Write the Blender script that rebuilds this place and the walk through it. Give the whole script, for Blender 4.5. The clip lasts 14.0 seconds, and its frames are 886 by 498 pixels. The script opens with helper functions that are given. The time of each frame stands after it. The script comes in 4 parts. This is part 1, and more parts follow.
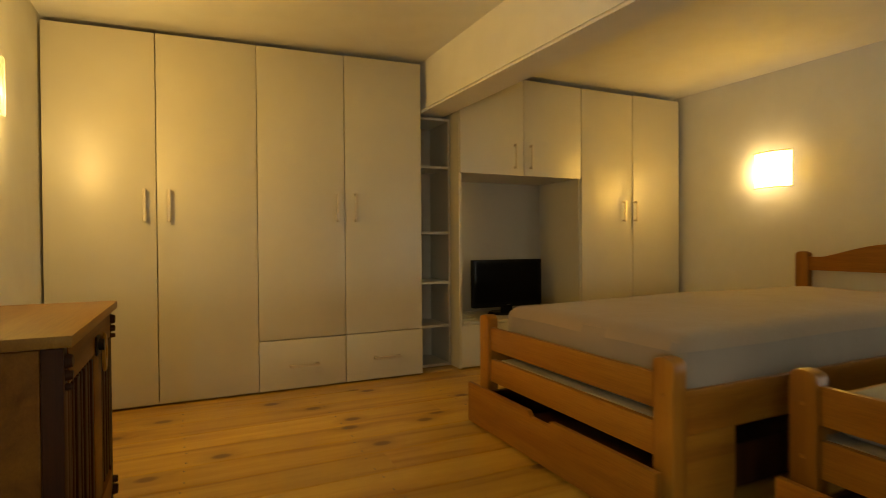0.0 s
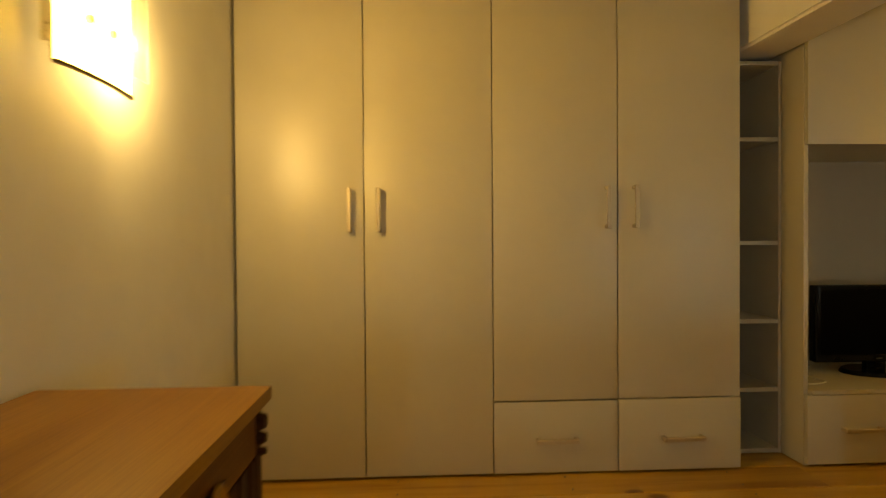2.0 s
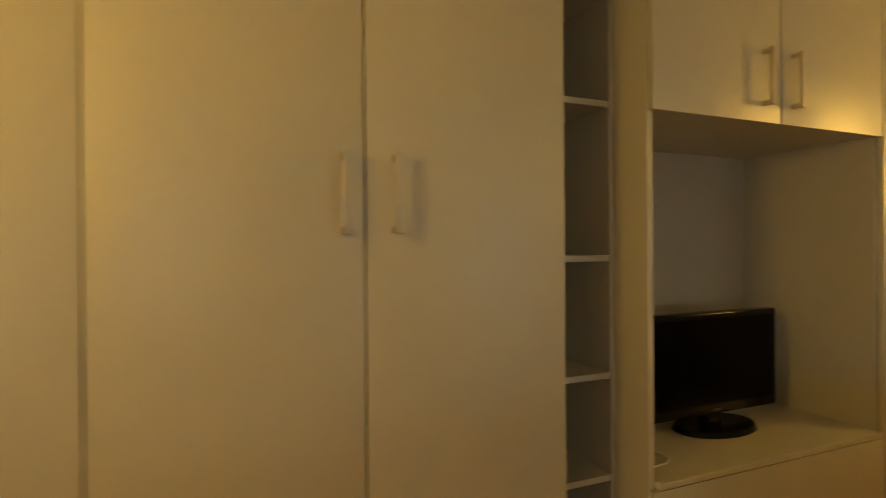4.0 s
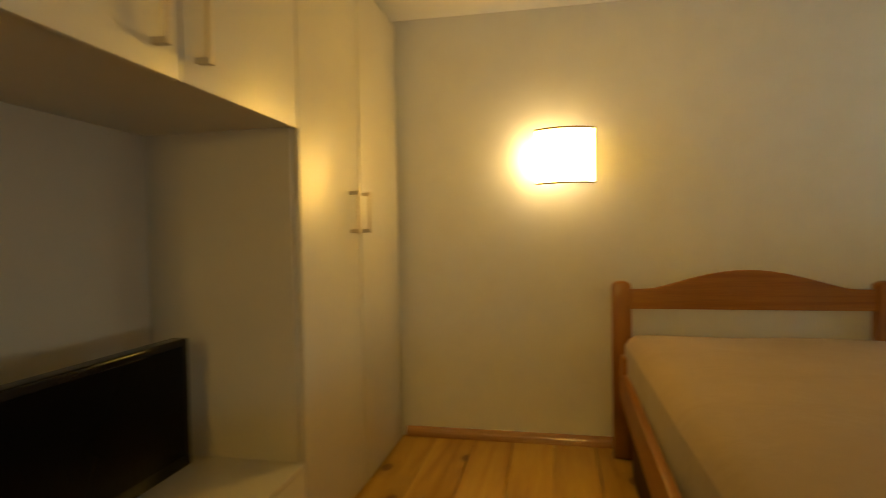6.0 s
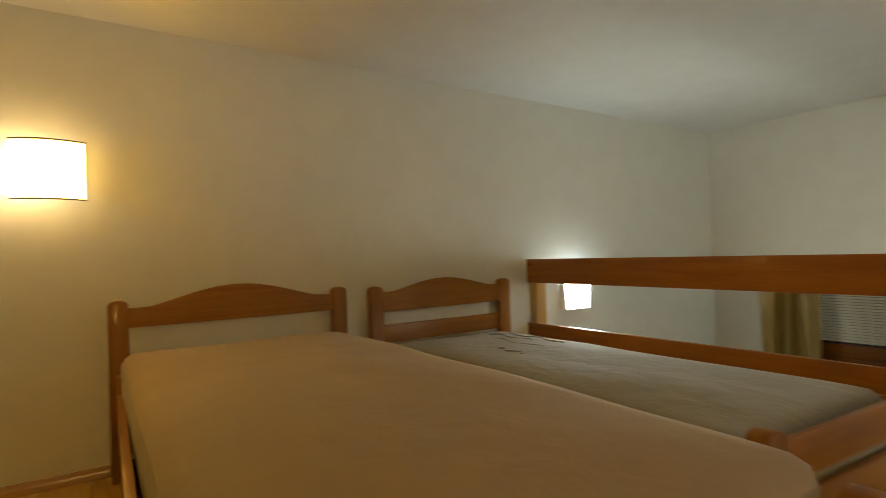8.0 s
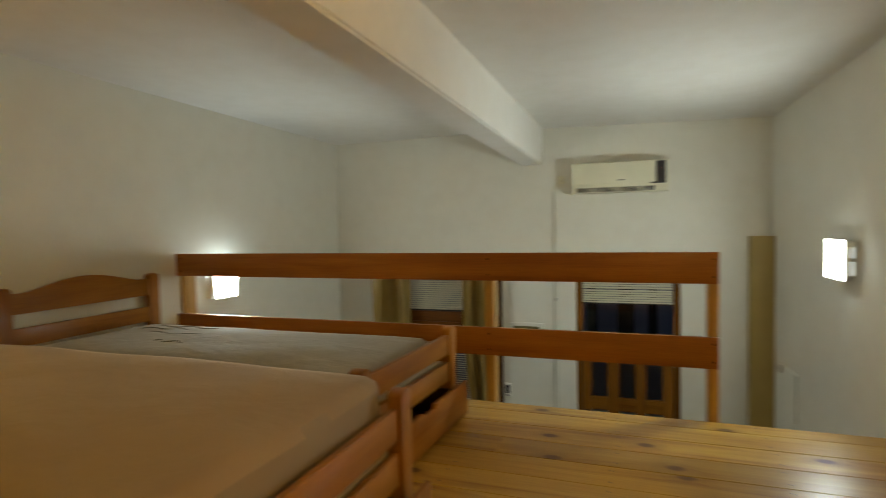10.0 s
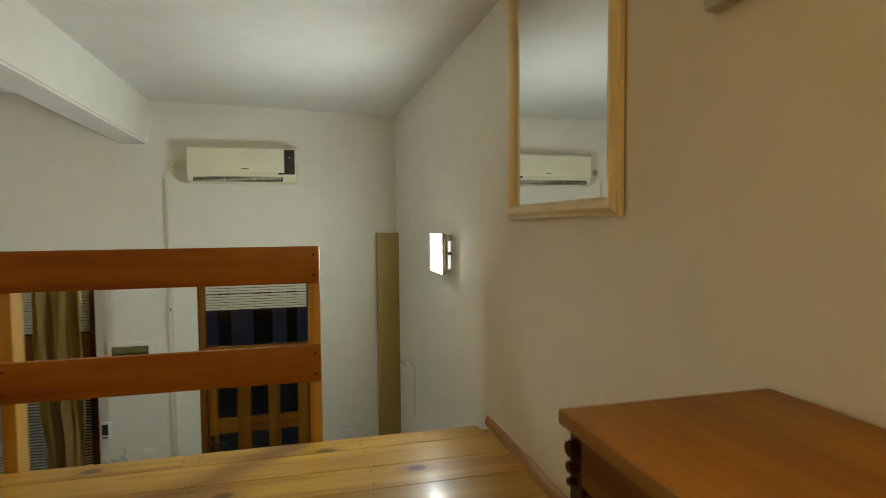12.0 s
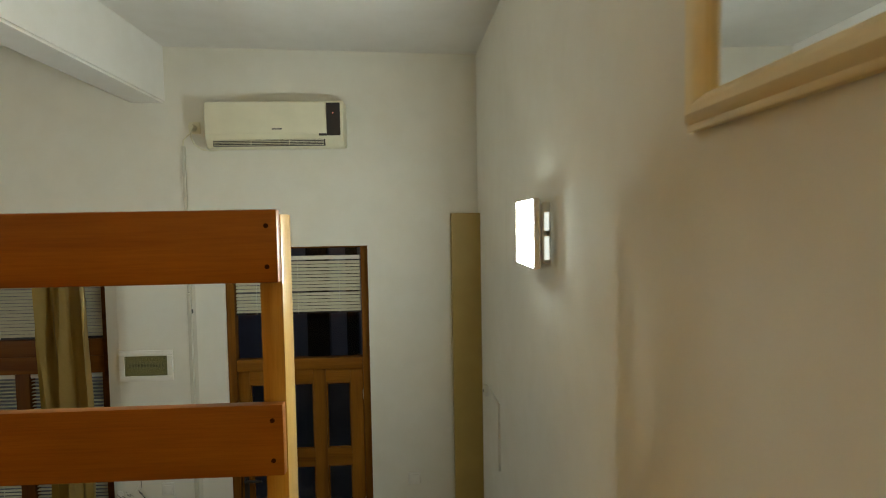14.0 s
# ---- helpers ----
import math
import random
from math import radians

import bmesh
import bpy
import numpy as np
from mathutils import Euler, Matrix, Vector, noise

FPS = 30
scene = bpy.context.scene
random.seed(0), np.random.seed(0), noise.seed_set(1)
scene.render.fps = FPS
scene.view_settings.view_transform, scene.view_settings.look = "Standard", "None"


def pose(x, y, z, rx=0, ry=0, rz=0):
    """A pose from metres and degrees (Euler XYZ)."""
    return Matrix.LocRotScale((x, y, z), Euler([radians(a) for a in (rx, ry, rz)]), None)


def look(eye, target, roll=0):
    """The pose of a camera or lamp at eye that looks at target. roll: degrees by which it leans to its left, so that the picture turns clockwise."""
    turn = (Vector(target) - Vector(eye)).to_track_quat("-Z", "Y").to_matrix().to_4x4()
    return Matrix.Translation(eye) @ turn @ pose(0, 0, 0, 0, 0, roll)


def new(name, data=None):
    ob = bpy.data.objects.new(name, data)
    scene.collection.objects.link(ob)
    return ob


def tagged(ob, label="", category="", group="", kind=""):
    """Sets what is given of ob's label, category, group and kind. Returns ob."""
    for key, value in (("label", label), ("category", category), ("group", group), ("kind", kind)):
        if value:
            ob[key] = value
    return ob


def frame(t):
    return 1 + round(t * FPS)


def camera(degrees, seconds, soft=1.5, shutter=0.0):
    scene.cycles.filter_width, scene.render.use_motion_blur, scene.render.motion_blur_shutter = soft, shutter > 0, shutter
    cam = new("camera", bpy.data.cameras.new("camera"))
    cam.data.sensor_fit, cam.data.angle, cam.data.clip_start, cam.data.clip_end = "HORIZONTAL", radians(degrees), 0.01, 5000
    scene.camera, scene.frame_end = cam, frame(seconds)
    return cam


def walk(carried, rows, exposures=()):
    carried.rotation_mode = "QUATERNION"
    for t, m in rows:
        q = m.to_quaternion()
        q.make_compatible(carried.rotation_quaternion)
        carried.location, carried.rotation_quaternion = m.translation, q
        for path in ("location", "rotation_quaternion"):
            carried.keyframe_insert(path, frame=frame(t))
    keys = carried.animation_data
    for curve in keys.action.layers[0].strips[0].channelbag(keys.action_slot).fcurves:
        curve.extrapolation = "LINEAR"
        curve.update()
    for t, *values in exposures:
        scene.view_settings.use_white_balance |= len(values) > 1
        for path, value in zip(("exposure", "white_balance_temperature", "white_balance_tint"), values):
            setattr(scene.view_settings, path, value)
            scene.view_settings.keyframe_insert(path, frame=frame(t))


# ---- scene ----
PATH = [
    (0, (0.649, -3.174, 0.848), (1.504, -1.366, 0.824), -0.4),
    (0.5, (0.64, -2.876, 0.842), (1.353, -1.007, 0.828), -0.5),
    (1, (0.669, -2.554, 0.852), (0.932, -0.571, 0.834), -0.6),
    (1.5, (0.675, -2.309, 0.879), (0.749, -0.311, 0.859), -0.5),
    (2, (0.7, -2.095, 0.926), (0.8, -0.097, 0.901), -0.4),
    (2.2, (0.733, -1.993, 0.943), (0.871, 0.002, 0.926), -0.4),
    (4.5, (1.354, -0.949, 0.952), (2.442, 0.729, 0.94), -0.6),
    (5, (1.478, -0.863, 0.971), (2.938, 0.503, 0.932), -0.7),
    (5.5, (1.61, -0.761, 0.98), (3.42, 0.087, 0.93), -0.8),
    (6, (1.807, -0.743, 0.989), (3.764, -0.334, 0.937), -1.0),
    (6.5, (1.851, -0.806, 1.017), (3.85, -0.797, 0.962), -1.1),
    (7, (1.76, -0.968, 1.021), (3.714, -1.391, 0.973), -1.0),
    (7.5, (1.641, -1.099, 0.94), (3.5, -1.837, 0.951), -1.7),
    (7.7, (1.599, -1.047, 0.926), (3.39, -1.937, 0.945), -1.8),
    (10, (1.183, -0.432, 1.039), (1.861, -2.312, 0.954), -1.2),
    (10.5, (1.095, -0.386, 1.022), (1.361, -2.367, 0.934), -0.7),
    (11, (1.039, -0.469, 0.991), (0.946, -2.465, 0.908), -0.6),
    (11.5, (0.937, -0.756, 0.988), (0.526, -2.712, 0.9), -0.5),
    (12, (0.824, -1.035, 0.969), (0.345, -2.975, 0.877), -0.5),
    (12.5, (0.665, -1.361, 0.981), (0.258, -3.317, 0.888), -0.7),
    (13, (0.584, -1.639, 0.932), (0.344, -3.622, 0.837), -0.7),
    (13.5, (0.522, -1.974, 0.892), (0.347, -3.964, 0.798), -1.0),
    (14, (0.478, -2.255, 0.843), (0.384, -4.25, 0.743), -1.0),
]
cam = camera(79.0, 14.0, 0.8, 0.6)
walk(cam, [(t, look(eye, target, roll)) for t, eye, target, roll in PATH],
     [(0, 0.0, 6950, 10), (1, -0.14, 7500, 10), (2.2, -0.12, 7300, 10), (4.5, 0.05, 6700, 10), (5.5, 0.20, 6700, 10), (6.5, 0.16, 6700, 10), (7, 0.20, 6720, 10), (7.5, 0.05, 6750, 10), (10, 0.0, 6580, 10), (14, 0.0, 6580, 10)])

# ---- world: night outside ----
world = bpy.data.worlds.new("world")
scene.world = world
world.use_nodes = True
world.node_tree.nodes["Background"].inputs[0].default_value = (0.10, 0.13, 0.21, 1)
world.node_tree.nodes["Background"].inputs[1].default_value = 0.30

# lamp glow: strength of the frosted glass of each kind
WARM_GLOW, WARM_BULB, WARM_COLOUR = 39.0, 18.0, (1.0, 0.560, 0.074)
WARM_EAST, EAST_BULB = 41.0, 5.4
HALOGEN, HALOGEN_WEST = (1.0, 0.74, 0.38), (1.0, 0.68, 0.24)
COOL_GLOW, COOL_BULB, COOL_COLOUR = 86.0, 17.5, (0.900, 1.0, 0.935)
BULB_COLOUR = (0.74, 0.92, 1.0)


# ---- materials ----
def shader(name):
    m = bpy.data.materials.new(name)
    m.use_nodes = True
    nt = m.node_tree
    return m, nt, nt.nodes["Principled BSDF"]


def put(nt, kind, **sets):
    n = nt.nodes.new(kind)
    for k, v in sets.items():
        if k in n.inputs:
            n.inputs[k].default_value = v
    return n


def ramp(nt, src, stops):
    r = nt.nodes.new("ShaderNodeValToRGB")
    e = r.color_ramp.elements
    while len(e) < len(stops):
        e.new(0.5)
    for el, (p, c) in zip(e, stops):
        el.position, el.color = p, (*c, 1)
    nt.links.new(src, r.inputs[0])
    return r


def mix(nt, fac, a, b, mode="MIX"):
    n = nt.nodes.new("ShaderNodeMix")
    n.data_type, n.blend_type = "RGBA", mode
    if isinstance(fac, float):
        n.inputs[0].default_value = fac
    else:
        nt.links.new(fac, n.inputs[0])
    for sock, v in ((n.inputs[6], a), (n.inputs[7], b)):
        if isinstance(v, tuple):
            sock.default_value = (*v, 1)
        else:
            nt.links.new(v, sock)
    return n.outputs[2]


def plain(name, colour, rough=0.5, metal=0.0, vary=0.08, scale=6.0, bump=0.0, bump_scale=120.0, coat=0.0):
    """Painted or moulded surface with soft blotches, fine relief and a little change of gloss."""
    m, nt, p = shader(name)
    tc = put(nt, "ShaderNodeTexCoord")
    n1 = put(nt, "ShaderNodeTexNoise", Scale=scale, Detail=5.0, Roughness=0.6)
    nt.links.new(tc.outputs["Object"], n1.inputs["Vector"])
    dark = tuple(c * (1 - vary) for c in colour)
    light = tuple(min(1, c * (1 + vary * 0.5)) for c in colour)
    r = ramp(nt, n1.outputs[0], [(0.3, dark), (0.7, light)])
    nt.links.new(r.outputs[0], p.inputs["Base Color"])
    p.inputs["Metallic"].default_value = metal
    n2 = put(nt, "ShaderNodeTexNoise", Scale=bump_scale, Detail=3.0)
    nt.links.new(tc.outputs["Object"], n2.inputs["Vector"])
    rr = put(nt, "ShaderNodeMapRange")
    rr.inputs[3].default_value, rr.inputs[4].default_value = max(0.03, rough - 0.06), min(1, rough + 0.06)
    nt.links.new(n1.outputs[0], rr.inputs[0])
    nt.links.new(rr.outputs[0], p.inputs["Roughness"])
    if coat:
        p.inputs["Coat Weight"].default_value = coat
        p.inputs["Coat Roughness"].default_value = 0.1
    if bump:
        b = put(nt, "ShaderNodeBump", Strength=bump, Distance=0.002)
        nt.links.new(n2.outputs[0], b.inputs["Height"])
        nt.links.new(b.outputs[0], p.inputs["Normal"])
    return m


def plaster(name, colour):
    """Hand-trowelled painted wall: broad waves, fine grain, faint smudges."""
    m, nt, p = shader(name)
    tc = put(nt, "ShaderNodeTexCoord")
    n1 = put(nt, "ShaderNodeTexNoise", Scale=0.9, Detail=6.0, Roughness=0.65)
    n2 = put(nt, "ShaderNodeTexNoise", Scale=7.0, Detail=5.0)
    n3 = put(nt, "ShaderNodeTexNoise", Scale=160.0, Detail=4.0)
    for n in (n1, n2, n3):
        nt.links.new(tc.outputs["Object"], n.inputs["Vector"])
    r = ramp(nt, n1.outputs[0], [(0.3, tuple(c * 0.95 for c in colour)), (0.65, colour)])
    r2 = ramp(nt, n2.outputs[0], [(0.35, (0.97, 0.965, 0.955)), (0.6, (1, 1, 1))])
    nt.links.new(mix(nt, 1.0, r.outputs[0], r2.outputs[0], "MULTIPLY"), p.inputs["Base Color"])
    p.inputs["Roughness"].default_value = 0.72
    b1 = put(nt, "ShaderNodeBump", Strength=0.12, Distance=0.010)
    nt.links.new(n2.outputs[0], b1.inputs["Height"])
    b2 = put(nt, "ShaderNodeBump", Strength=0.25, Distance=0.001)
    nt.links.new(n3.outputs[0], b2.inputs["Height"])
    nt.links.new(b1.outputs[0], b2.inputs["Normal"])
    nt.links.new(b2.outputs[0], p.inputs["Normal"])
    return m


def wood(name, pale, mid, dark, along="x", knots=0.5, rough=0.25, coat=0.5, knot_scale=4.6, seed=0.0, flat=False):
    """Lacquered softwood: growth bands and fibres along one axis, brown knots, slight wear in the gloss."""
    m, nt, p = shader(name)
    tc = put(nt, "ShaderNodeTexCoord")
    oi = put(nt, "ShaderNodeObjectInfo")
    off = put(nt, "ShaderNodeVectorMath")
    off.operation = "MULTIPLY_ADD"
    nt.links.new(oi.outputs["Random"], off.inputs[0])
    off.inputs[1].default_value = (53.0, 29.0, 17.0)
    nt.links.new(tc.outputs["Object"], off.inputs[2])
    shift = put(nt, "ShaderNodeVectorMath")
    shift.operation = "ADD"
    nt.links.new(off.outputs[0], shift.inputs[0])
    shift.inputs[1].default_value = (seed, seed * 0.7, seed * 0.3)
    i = "xyz".index(along)
    # knots
    vo = put(nt, "ShaderNodeTexVoronoi", Scale=knot_scale, Randomness=0.95)
    if flat:
        vo.voronoi_dimensions = "2D"
    long = put(nt, "ShaderNodeMapping")
    long.inputs["Scale"].default_value = (0.6, 1.0, 1.0) if flat else (1.0, 1.0, 1.0)
    nt.links.new(shift.outputs[0], long.inputs["Vector"])
    nt.links.new(long.outputs[0], vo.inputs["Vector"])
    sep = put(nt, "ShaderNodeSeparateColor")
    nt.links.new(vo.outputs["Color"], sep.inputs[0])
    some = put(nt, "ShaderNodeMath")
    some.operation = "GREATER_THAN"
    nt.links.new(sep.outputs[0], some.inputs[0])
    some.inputs[1].default_value = 1 - knots
    core = put(nt, "ShaderNodeMapRange")
    core.inputs[1].default_value, core.inputs[2].default_value = 0.055, 0.105
    core.inputs[3].default_value, core.inputs[4].default_value = 1.0, 0.0
    nt.links.new(vo.outputs["Distance"], core.inputs[0])
    halo = put(nt, "ShaderNodeMapRange")
    halo.inputs[1].default_value, halo.inputs[2].default_value = 0.06, 0.26
    halo.inputs[3].default_value, halo.inputs[4].default_value = 1.0, 0.0
    nt.links.new(vo.outputs["Distance"], halo.inputs[0])
    kn = put(nt, "ShaderNodeMath")
    kn.operation = "MULTIPLY"
    nt.links.new(core.outputs[0], kn.inputs[0])
    nt.links.new(some.outputs[0], kn.inputs[1])
    kh = put(nt, "ShaderNodeMath")
    kh.operation = "MULTIPLY"
    nt.links.new(halo.outputs[0], kh.inputs[0])
    nt.links.new(some.outputs[0], kh.inputs[1])
    # fibres bend round the knots
    bend = put(nt, "ShaderNodeVectorMath")
    bend.operation = "MULTIPLY_ADD"
    nt.links.new(kh.outputs[0], bend.inputs[0])
    bend.inputs[1].default_value = (0.02, 0.02, 0.02)
    nt.links.new(shift.outputs[0], bend.inputs[2])

    def stretched(long, cross):
        mp = put(nt, "ShaderNodeMapping")
        s = [cross] * 3
        s[i] = long
        mp.inputs["Scale"].default_value = s
        nt.links.new(bend.outputs[0], mp.inputs["Vector"])
        return mp.outputs[0]

    bands = put(nt, "ShaderNodeTexNoise", Scale=1.0, Detail=4.0, Roughness=0.5, Distortion=0.7)
    nt.links.new(stretched(0.8, 13.0), bands.inputs["Vector"])
    fibre = put(nt, "ShaderNodeTexNoise", Scale=1.0, Detail=4.0, Roughness=0.7)
    nt.links.new(stretched(7.0, 240.0), fibre.inputs["Vector"])
    broad = put(nt, "ShaderNodeTexNoise", Scale=1.3, Detail=3.0)
    nt.links.new(shift.outputs[0], broad.inputs["Vector"])
    c = ramp(nt, bands.outputs[0], [(0.32, dark), (0.47, mid), (0.66, pale)])
    f = ramp(nt, fibre.outputs[0], [(0.3, (0.82, 0.78, 0.72)), (0.6, (1, 1, 1))])
    col = mix(nt, 1.0, c.outputs[0], f.outputs[0], "MULTIPLY")
    bt = ramp(nt, broad.outputs[0], [(0.35, (0.84, 0.8, 0.74)), (0.62, (1.04, 1.02, 1.0))])
    col = mix(nt, 1.0, col, bt.outputs[0], "MULTIPLY")
    hv = put(nt, "ShaderNodeHueSaturation")
    tone = put(nt, "ShaderNodeMapRange")
    tone.inputs[3].default_value, tone.inputs[4].default_value = 0.86, 1.1
    nt.links.new(oi.outputs["Random"], tone.inputs[0])
    nt.links.new(tone.outputs[0], hv.inputs["Value"])
    nt.links.new(col, hv.inputs["Color"])
    hm = put(nt, "ShaderNodeMath")
    hm.operation = "MULTIPLY"
    nt.links.new(kh.outputs[0], hm.inputs[0])
    hm.inputs[1].default_value = 0.45
    col = mix(nt, hm.outputs[0], hv.outputs[0], tuple(v * 0.6 for v in dark))
    col = mix(nt, kn.outputs[0], col, (dark[0] * 0.40, dark[0] * 0.17, dark[0] * 0.04))
    nt.links.new(col, p.inputs["Base Color"])
    rr = put(nt, "ShaderNodeMapRange")
    rr.inputs[3].default_value, rr.inputs[4].default_value = rough - 0.07, rough + 0.12
    nt.links.new(broad.outputs[0], rr.inputs[0])
    nt.links.new(rr.outputs[0], p.inputs["Roughness"])
    p.inputs["Coat Weight"].default_value = coat
    p.inputs["Coat Roughness"].default_value = 0.12
    b = put(nt, "ShaderNodeBump", Strength=0.16, Distance=0.001)
    nt.links.new(fibre.outputs[0], b.inputs["Height"])
    nt.links.new(b.outputs[0], p.inputs["Normal"])
    return m


def cloth(name, colour, weave=900.0, fold=5.0, depth=0.01, sheen=0.2, rough=0.85):
    m, nt, p = shader(name)
    tc = put(nt, "ShaderNodeTexCoord")
    n1 = put(nt, "ShaderNodeTexNoise", Scale=fold, Detail=5.0, Roughness=0.55, Distortion=0.4)
    n2 = put(nt, "ShaderNodeTexNoise", Scale=weave, Detail=2.0)
    n3 = put(nt, "ShaderNodeTexNoise", Scale=2.2, Detail=4.0)
    for n in (n1, n2, n3):
        nt.links.new(tc.outputs["Object"], n.inputs["Vector"])
    r = ramp(nt, n3.outputs[0], [(0.3, tuple(c * 0.86 for c in colour)), (0.65, colour)])
    nt.links.new(r.outputs[0], p.inputs["Base Color"])
    p.inputs["Roughness"].default_value = rough
    p.inputs["Sheen Weight"].default_value = sheen
    b1 = put(nt, "ShaderNodeBump", Strength=0.5, Distance=depth)
    nt.links.new(n1.outputs[0], b1.inputs["Height"])
    b2 = put(nt, "ShaderNodeBump", Strength=0.3, Distance=0.0006)
    nt.links.new(n2.outputs[0], b2.inputs["Height"])
    nt.links.new(b1.outputs[0], b2.inputs["Normal"])
    nt.links.new(b2.outputs[0], p.inputs["Normal"])
    return m


def glowing(name, colour, strength):
    m, nt, p = shader(name)
    p.inputs["Base Color"].default_value = (0.9, 0.9, 0.86, 1)
    p.inputs["Roughness"].default_value = 0.3
    p.inputs["Emission Color"].default_value = (*colour, 1)
    p.inputs["Emission Strength"].default_value = strength
    return m


def glass(name, tint=(1, 1, 1), rough=0.02):
    m, nt, p = shader(name)
    p.inputs["Base Color"].default_value = (*tint, 1)
    p.inputs["Transmission Weight"].default_value = 1.0
    p.inputs["Roughness"].default_value = rough
    p.inputs["IOR"].default_value = 1.45
    return m


WALL = plaster("wall_paint", (0.730, 0.720, 0.645))
CEIL = plaster("ceiling_paint", (0.78, 0.765, 0.73))
LAMINATE = plain("white_laminate", (0.515, 0.475, 0.362), rough=0.46, vary=0.05, scale=3.0, bump=0.02, bump_scale=260.0, coat=0.7)
LAMINATE.node_tree.nodes["Principled BSDF"].inputs["Specular IOR Level"].default_value = 0.6
LAMINATE.node_tree.nodes["Principled BSDF"].inputs["Coat Roughness"].default_value = 0.38
LAMINATE.node_tree.nodes["Principled BSDF"].inputs["Coat IOR"].default_value = 1.6
CARCASS = plain("cabinet_board", (0.48, 0.425, 0.315), rough=0.5, vary=0.05, scale=4.0, bump=0.05)
CHROME = plain("brushed_nickel", (0.72, 0.68, 0.60), rough=0.28, metal=1.0, vary=0.06, scale=40.0)
TRIM = plain("aged_bronze", (0.16, 0.11, 0.045), rough=0.4, metal=0.6, vary=0.1, scale=40.0)
NICKEL = plain("satin_nickel", (0.60, 0.53, 0.40), rough=0.46, metal=0.9, vary=0.05, scale=40.0)
PINE = wood("pine_floorboards", (0.58, 0.370, 0.068), (0.51, 0.300, 0.046), (0.35, 0.172, 0.020), "x", 0.5, 0.34, 0.30, 3.7, flat=True)
PINE.node_tree.nodes["Principled BSDF"].inputs["Coat Roughness"].default_value = 0.15
PINE.node_tree.nodes["Principled BSDF"].inputs["Specular IOR Level"].default_value = 0.3
BEDWOOD_X = wood("bed_pine_lengthwise", (0.37, 0.162, 0.020), (0.325, 0.134, 0.015), (0.25, 0.090, 0.009), "x", 0.18, 0.42, 0.12, 3.4)
BEDWOOD_Y = wood("bed_pine_crosswise", (0.37, 0.162, 0.020), (0.325, 0.134, 0.015), (0.25, 0.090, 0.009), "y", 0.18, 0.42, 0.12, 3.4, 3.0)
BEDWOOD_Z = wood("bed_pine_upright", (0.37, 0.162, 0.020), (0.325, 0.134, 0.015), (0.25, 0.090, 0.009), "z", 0.12, 0.42, 0.12, 3.4, 5.0)
RAILWOOD = wood("railing_pine", (0.40, 0.150, 0.016), (0.36, 0.128, 0.012), (0.29, 0.092, 0.008), "x", 0.25, 0.42, 0.06, 2.6, 7.0)
# Posts paler than the boards: the white lamp's light is put into the colour.
RAILPOST_LIT = wood("railing_post_pine_lit", (0.58, 0.370, 0.105), (0.52, 0.310, 0.080), (0.42, 0.220, 0.050), "z", 0.1, 0.32, 0.5, 3.0, 9.0)
CHEST_TOP = wood("chest_top_wood", (0.31, 0.154, 0.015), (0.270, 0.128, 0.012), (0.215, 0.092, 0.008), "y", 0.0, 0.5, 0.0, 3.0, 11.0)
# Chest front woods, darkened further for the shade under the top.
DARK_WOOD_SHADE = wood("dark_wood_with_shade", (0.056, 0.018, 0.003), (0.042, 0.012, 0.002), (0.026, 0.007, 0.001), "z", 0.0, 0.6, 0.0, 3.0, 13.0)
CHEST_RAIL = wood("chest_frame_wood", (0.220, 0.094, 0.010), (0.180, 0.072, 0.008), (0.125, 0.046, 0.005), "y", 0.0, 0.55, 0.05, 3.0, 15.0)
IRON = plain("dark_iron", (0.030, 0.020, 0.013), rough=0.55, metal=0.1, vary=0.3, scale=60.0, bump=0.3, bump_scale=300.0)
SHEET = cloth("mattress_cover", (0.300, 0.212, 0.130), depth=0.012)
# Same cover, greyed: cool lamplight on the mattress sides put into the colour.
SHEET_COOL_LIT = cloth("mattress_side_cool_lit", (0.262, 0.198, 0.136), depth=0.012)
SHEET_B = cloth("thin_mattress_cover", (0.265, 0.246, 0.196), fold=7.0, depth=0.02)
CURTAIN = cloth("gold_satin", (0.62, 0.450, 0.150), fold=14.0, depth=0.012, sheen=0.2, rough=0.24)
CURTAIN.node_tree.nodes["Principled BSDF"].inputs["Specular IOR Level"].default_value = 0.9
BLACK = plain("glossy_black_plastic", (0.006, 0.006, 0.0065), rough=0.16, vary=0.2, scale=20.0)
SCREEN = plain("dark_screen", (0.003, 0.003, 0.0035), rough=0.18, vary=0.1)
BLACK.node_tree.nodes["Principled BSDF"].inputs["Specular IOR Level"].default_value = 0.16
SCREEN.node_tree.nodes["Principled BSDF"].inputs["Specular IOR Level"].default_value = 0.06
DARK = plain("black_plastic", (0.02, 0.018, 0.018), rough=0.4, vary=0.2, scale=30.0)
IVORY = plain("aged_ivory_plastic", (0.70, 0.68, 0.52), rough=0.38, vary=0.07, scale=5.0, bump=0.03)
WHITE_PL = plain("white_plastic", (0.74, 0.73, 0.68), rough=0.4, vary=0.06, scale=12.0)
# White plastic toned down: the duct's side shadow is put into the colour.
DUCT = plain("greyed_white_plastic", (0.57, 0.56, 0.48), rough=0.45, vary=0.08, scale=9.0)
GREY_PL = plain("grey_plastic", (0.10, 0.10, 0.095), rough=0.5, vary=0.2, scale=40.0)
FRAMEWOOD = plain("cream_moulding", (0.78, 0.68, 0.43), rough=0.42, vary=0.08, scale=9.0, bump=0.12, bump_scale=90.0, coat=0.2)
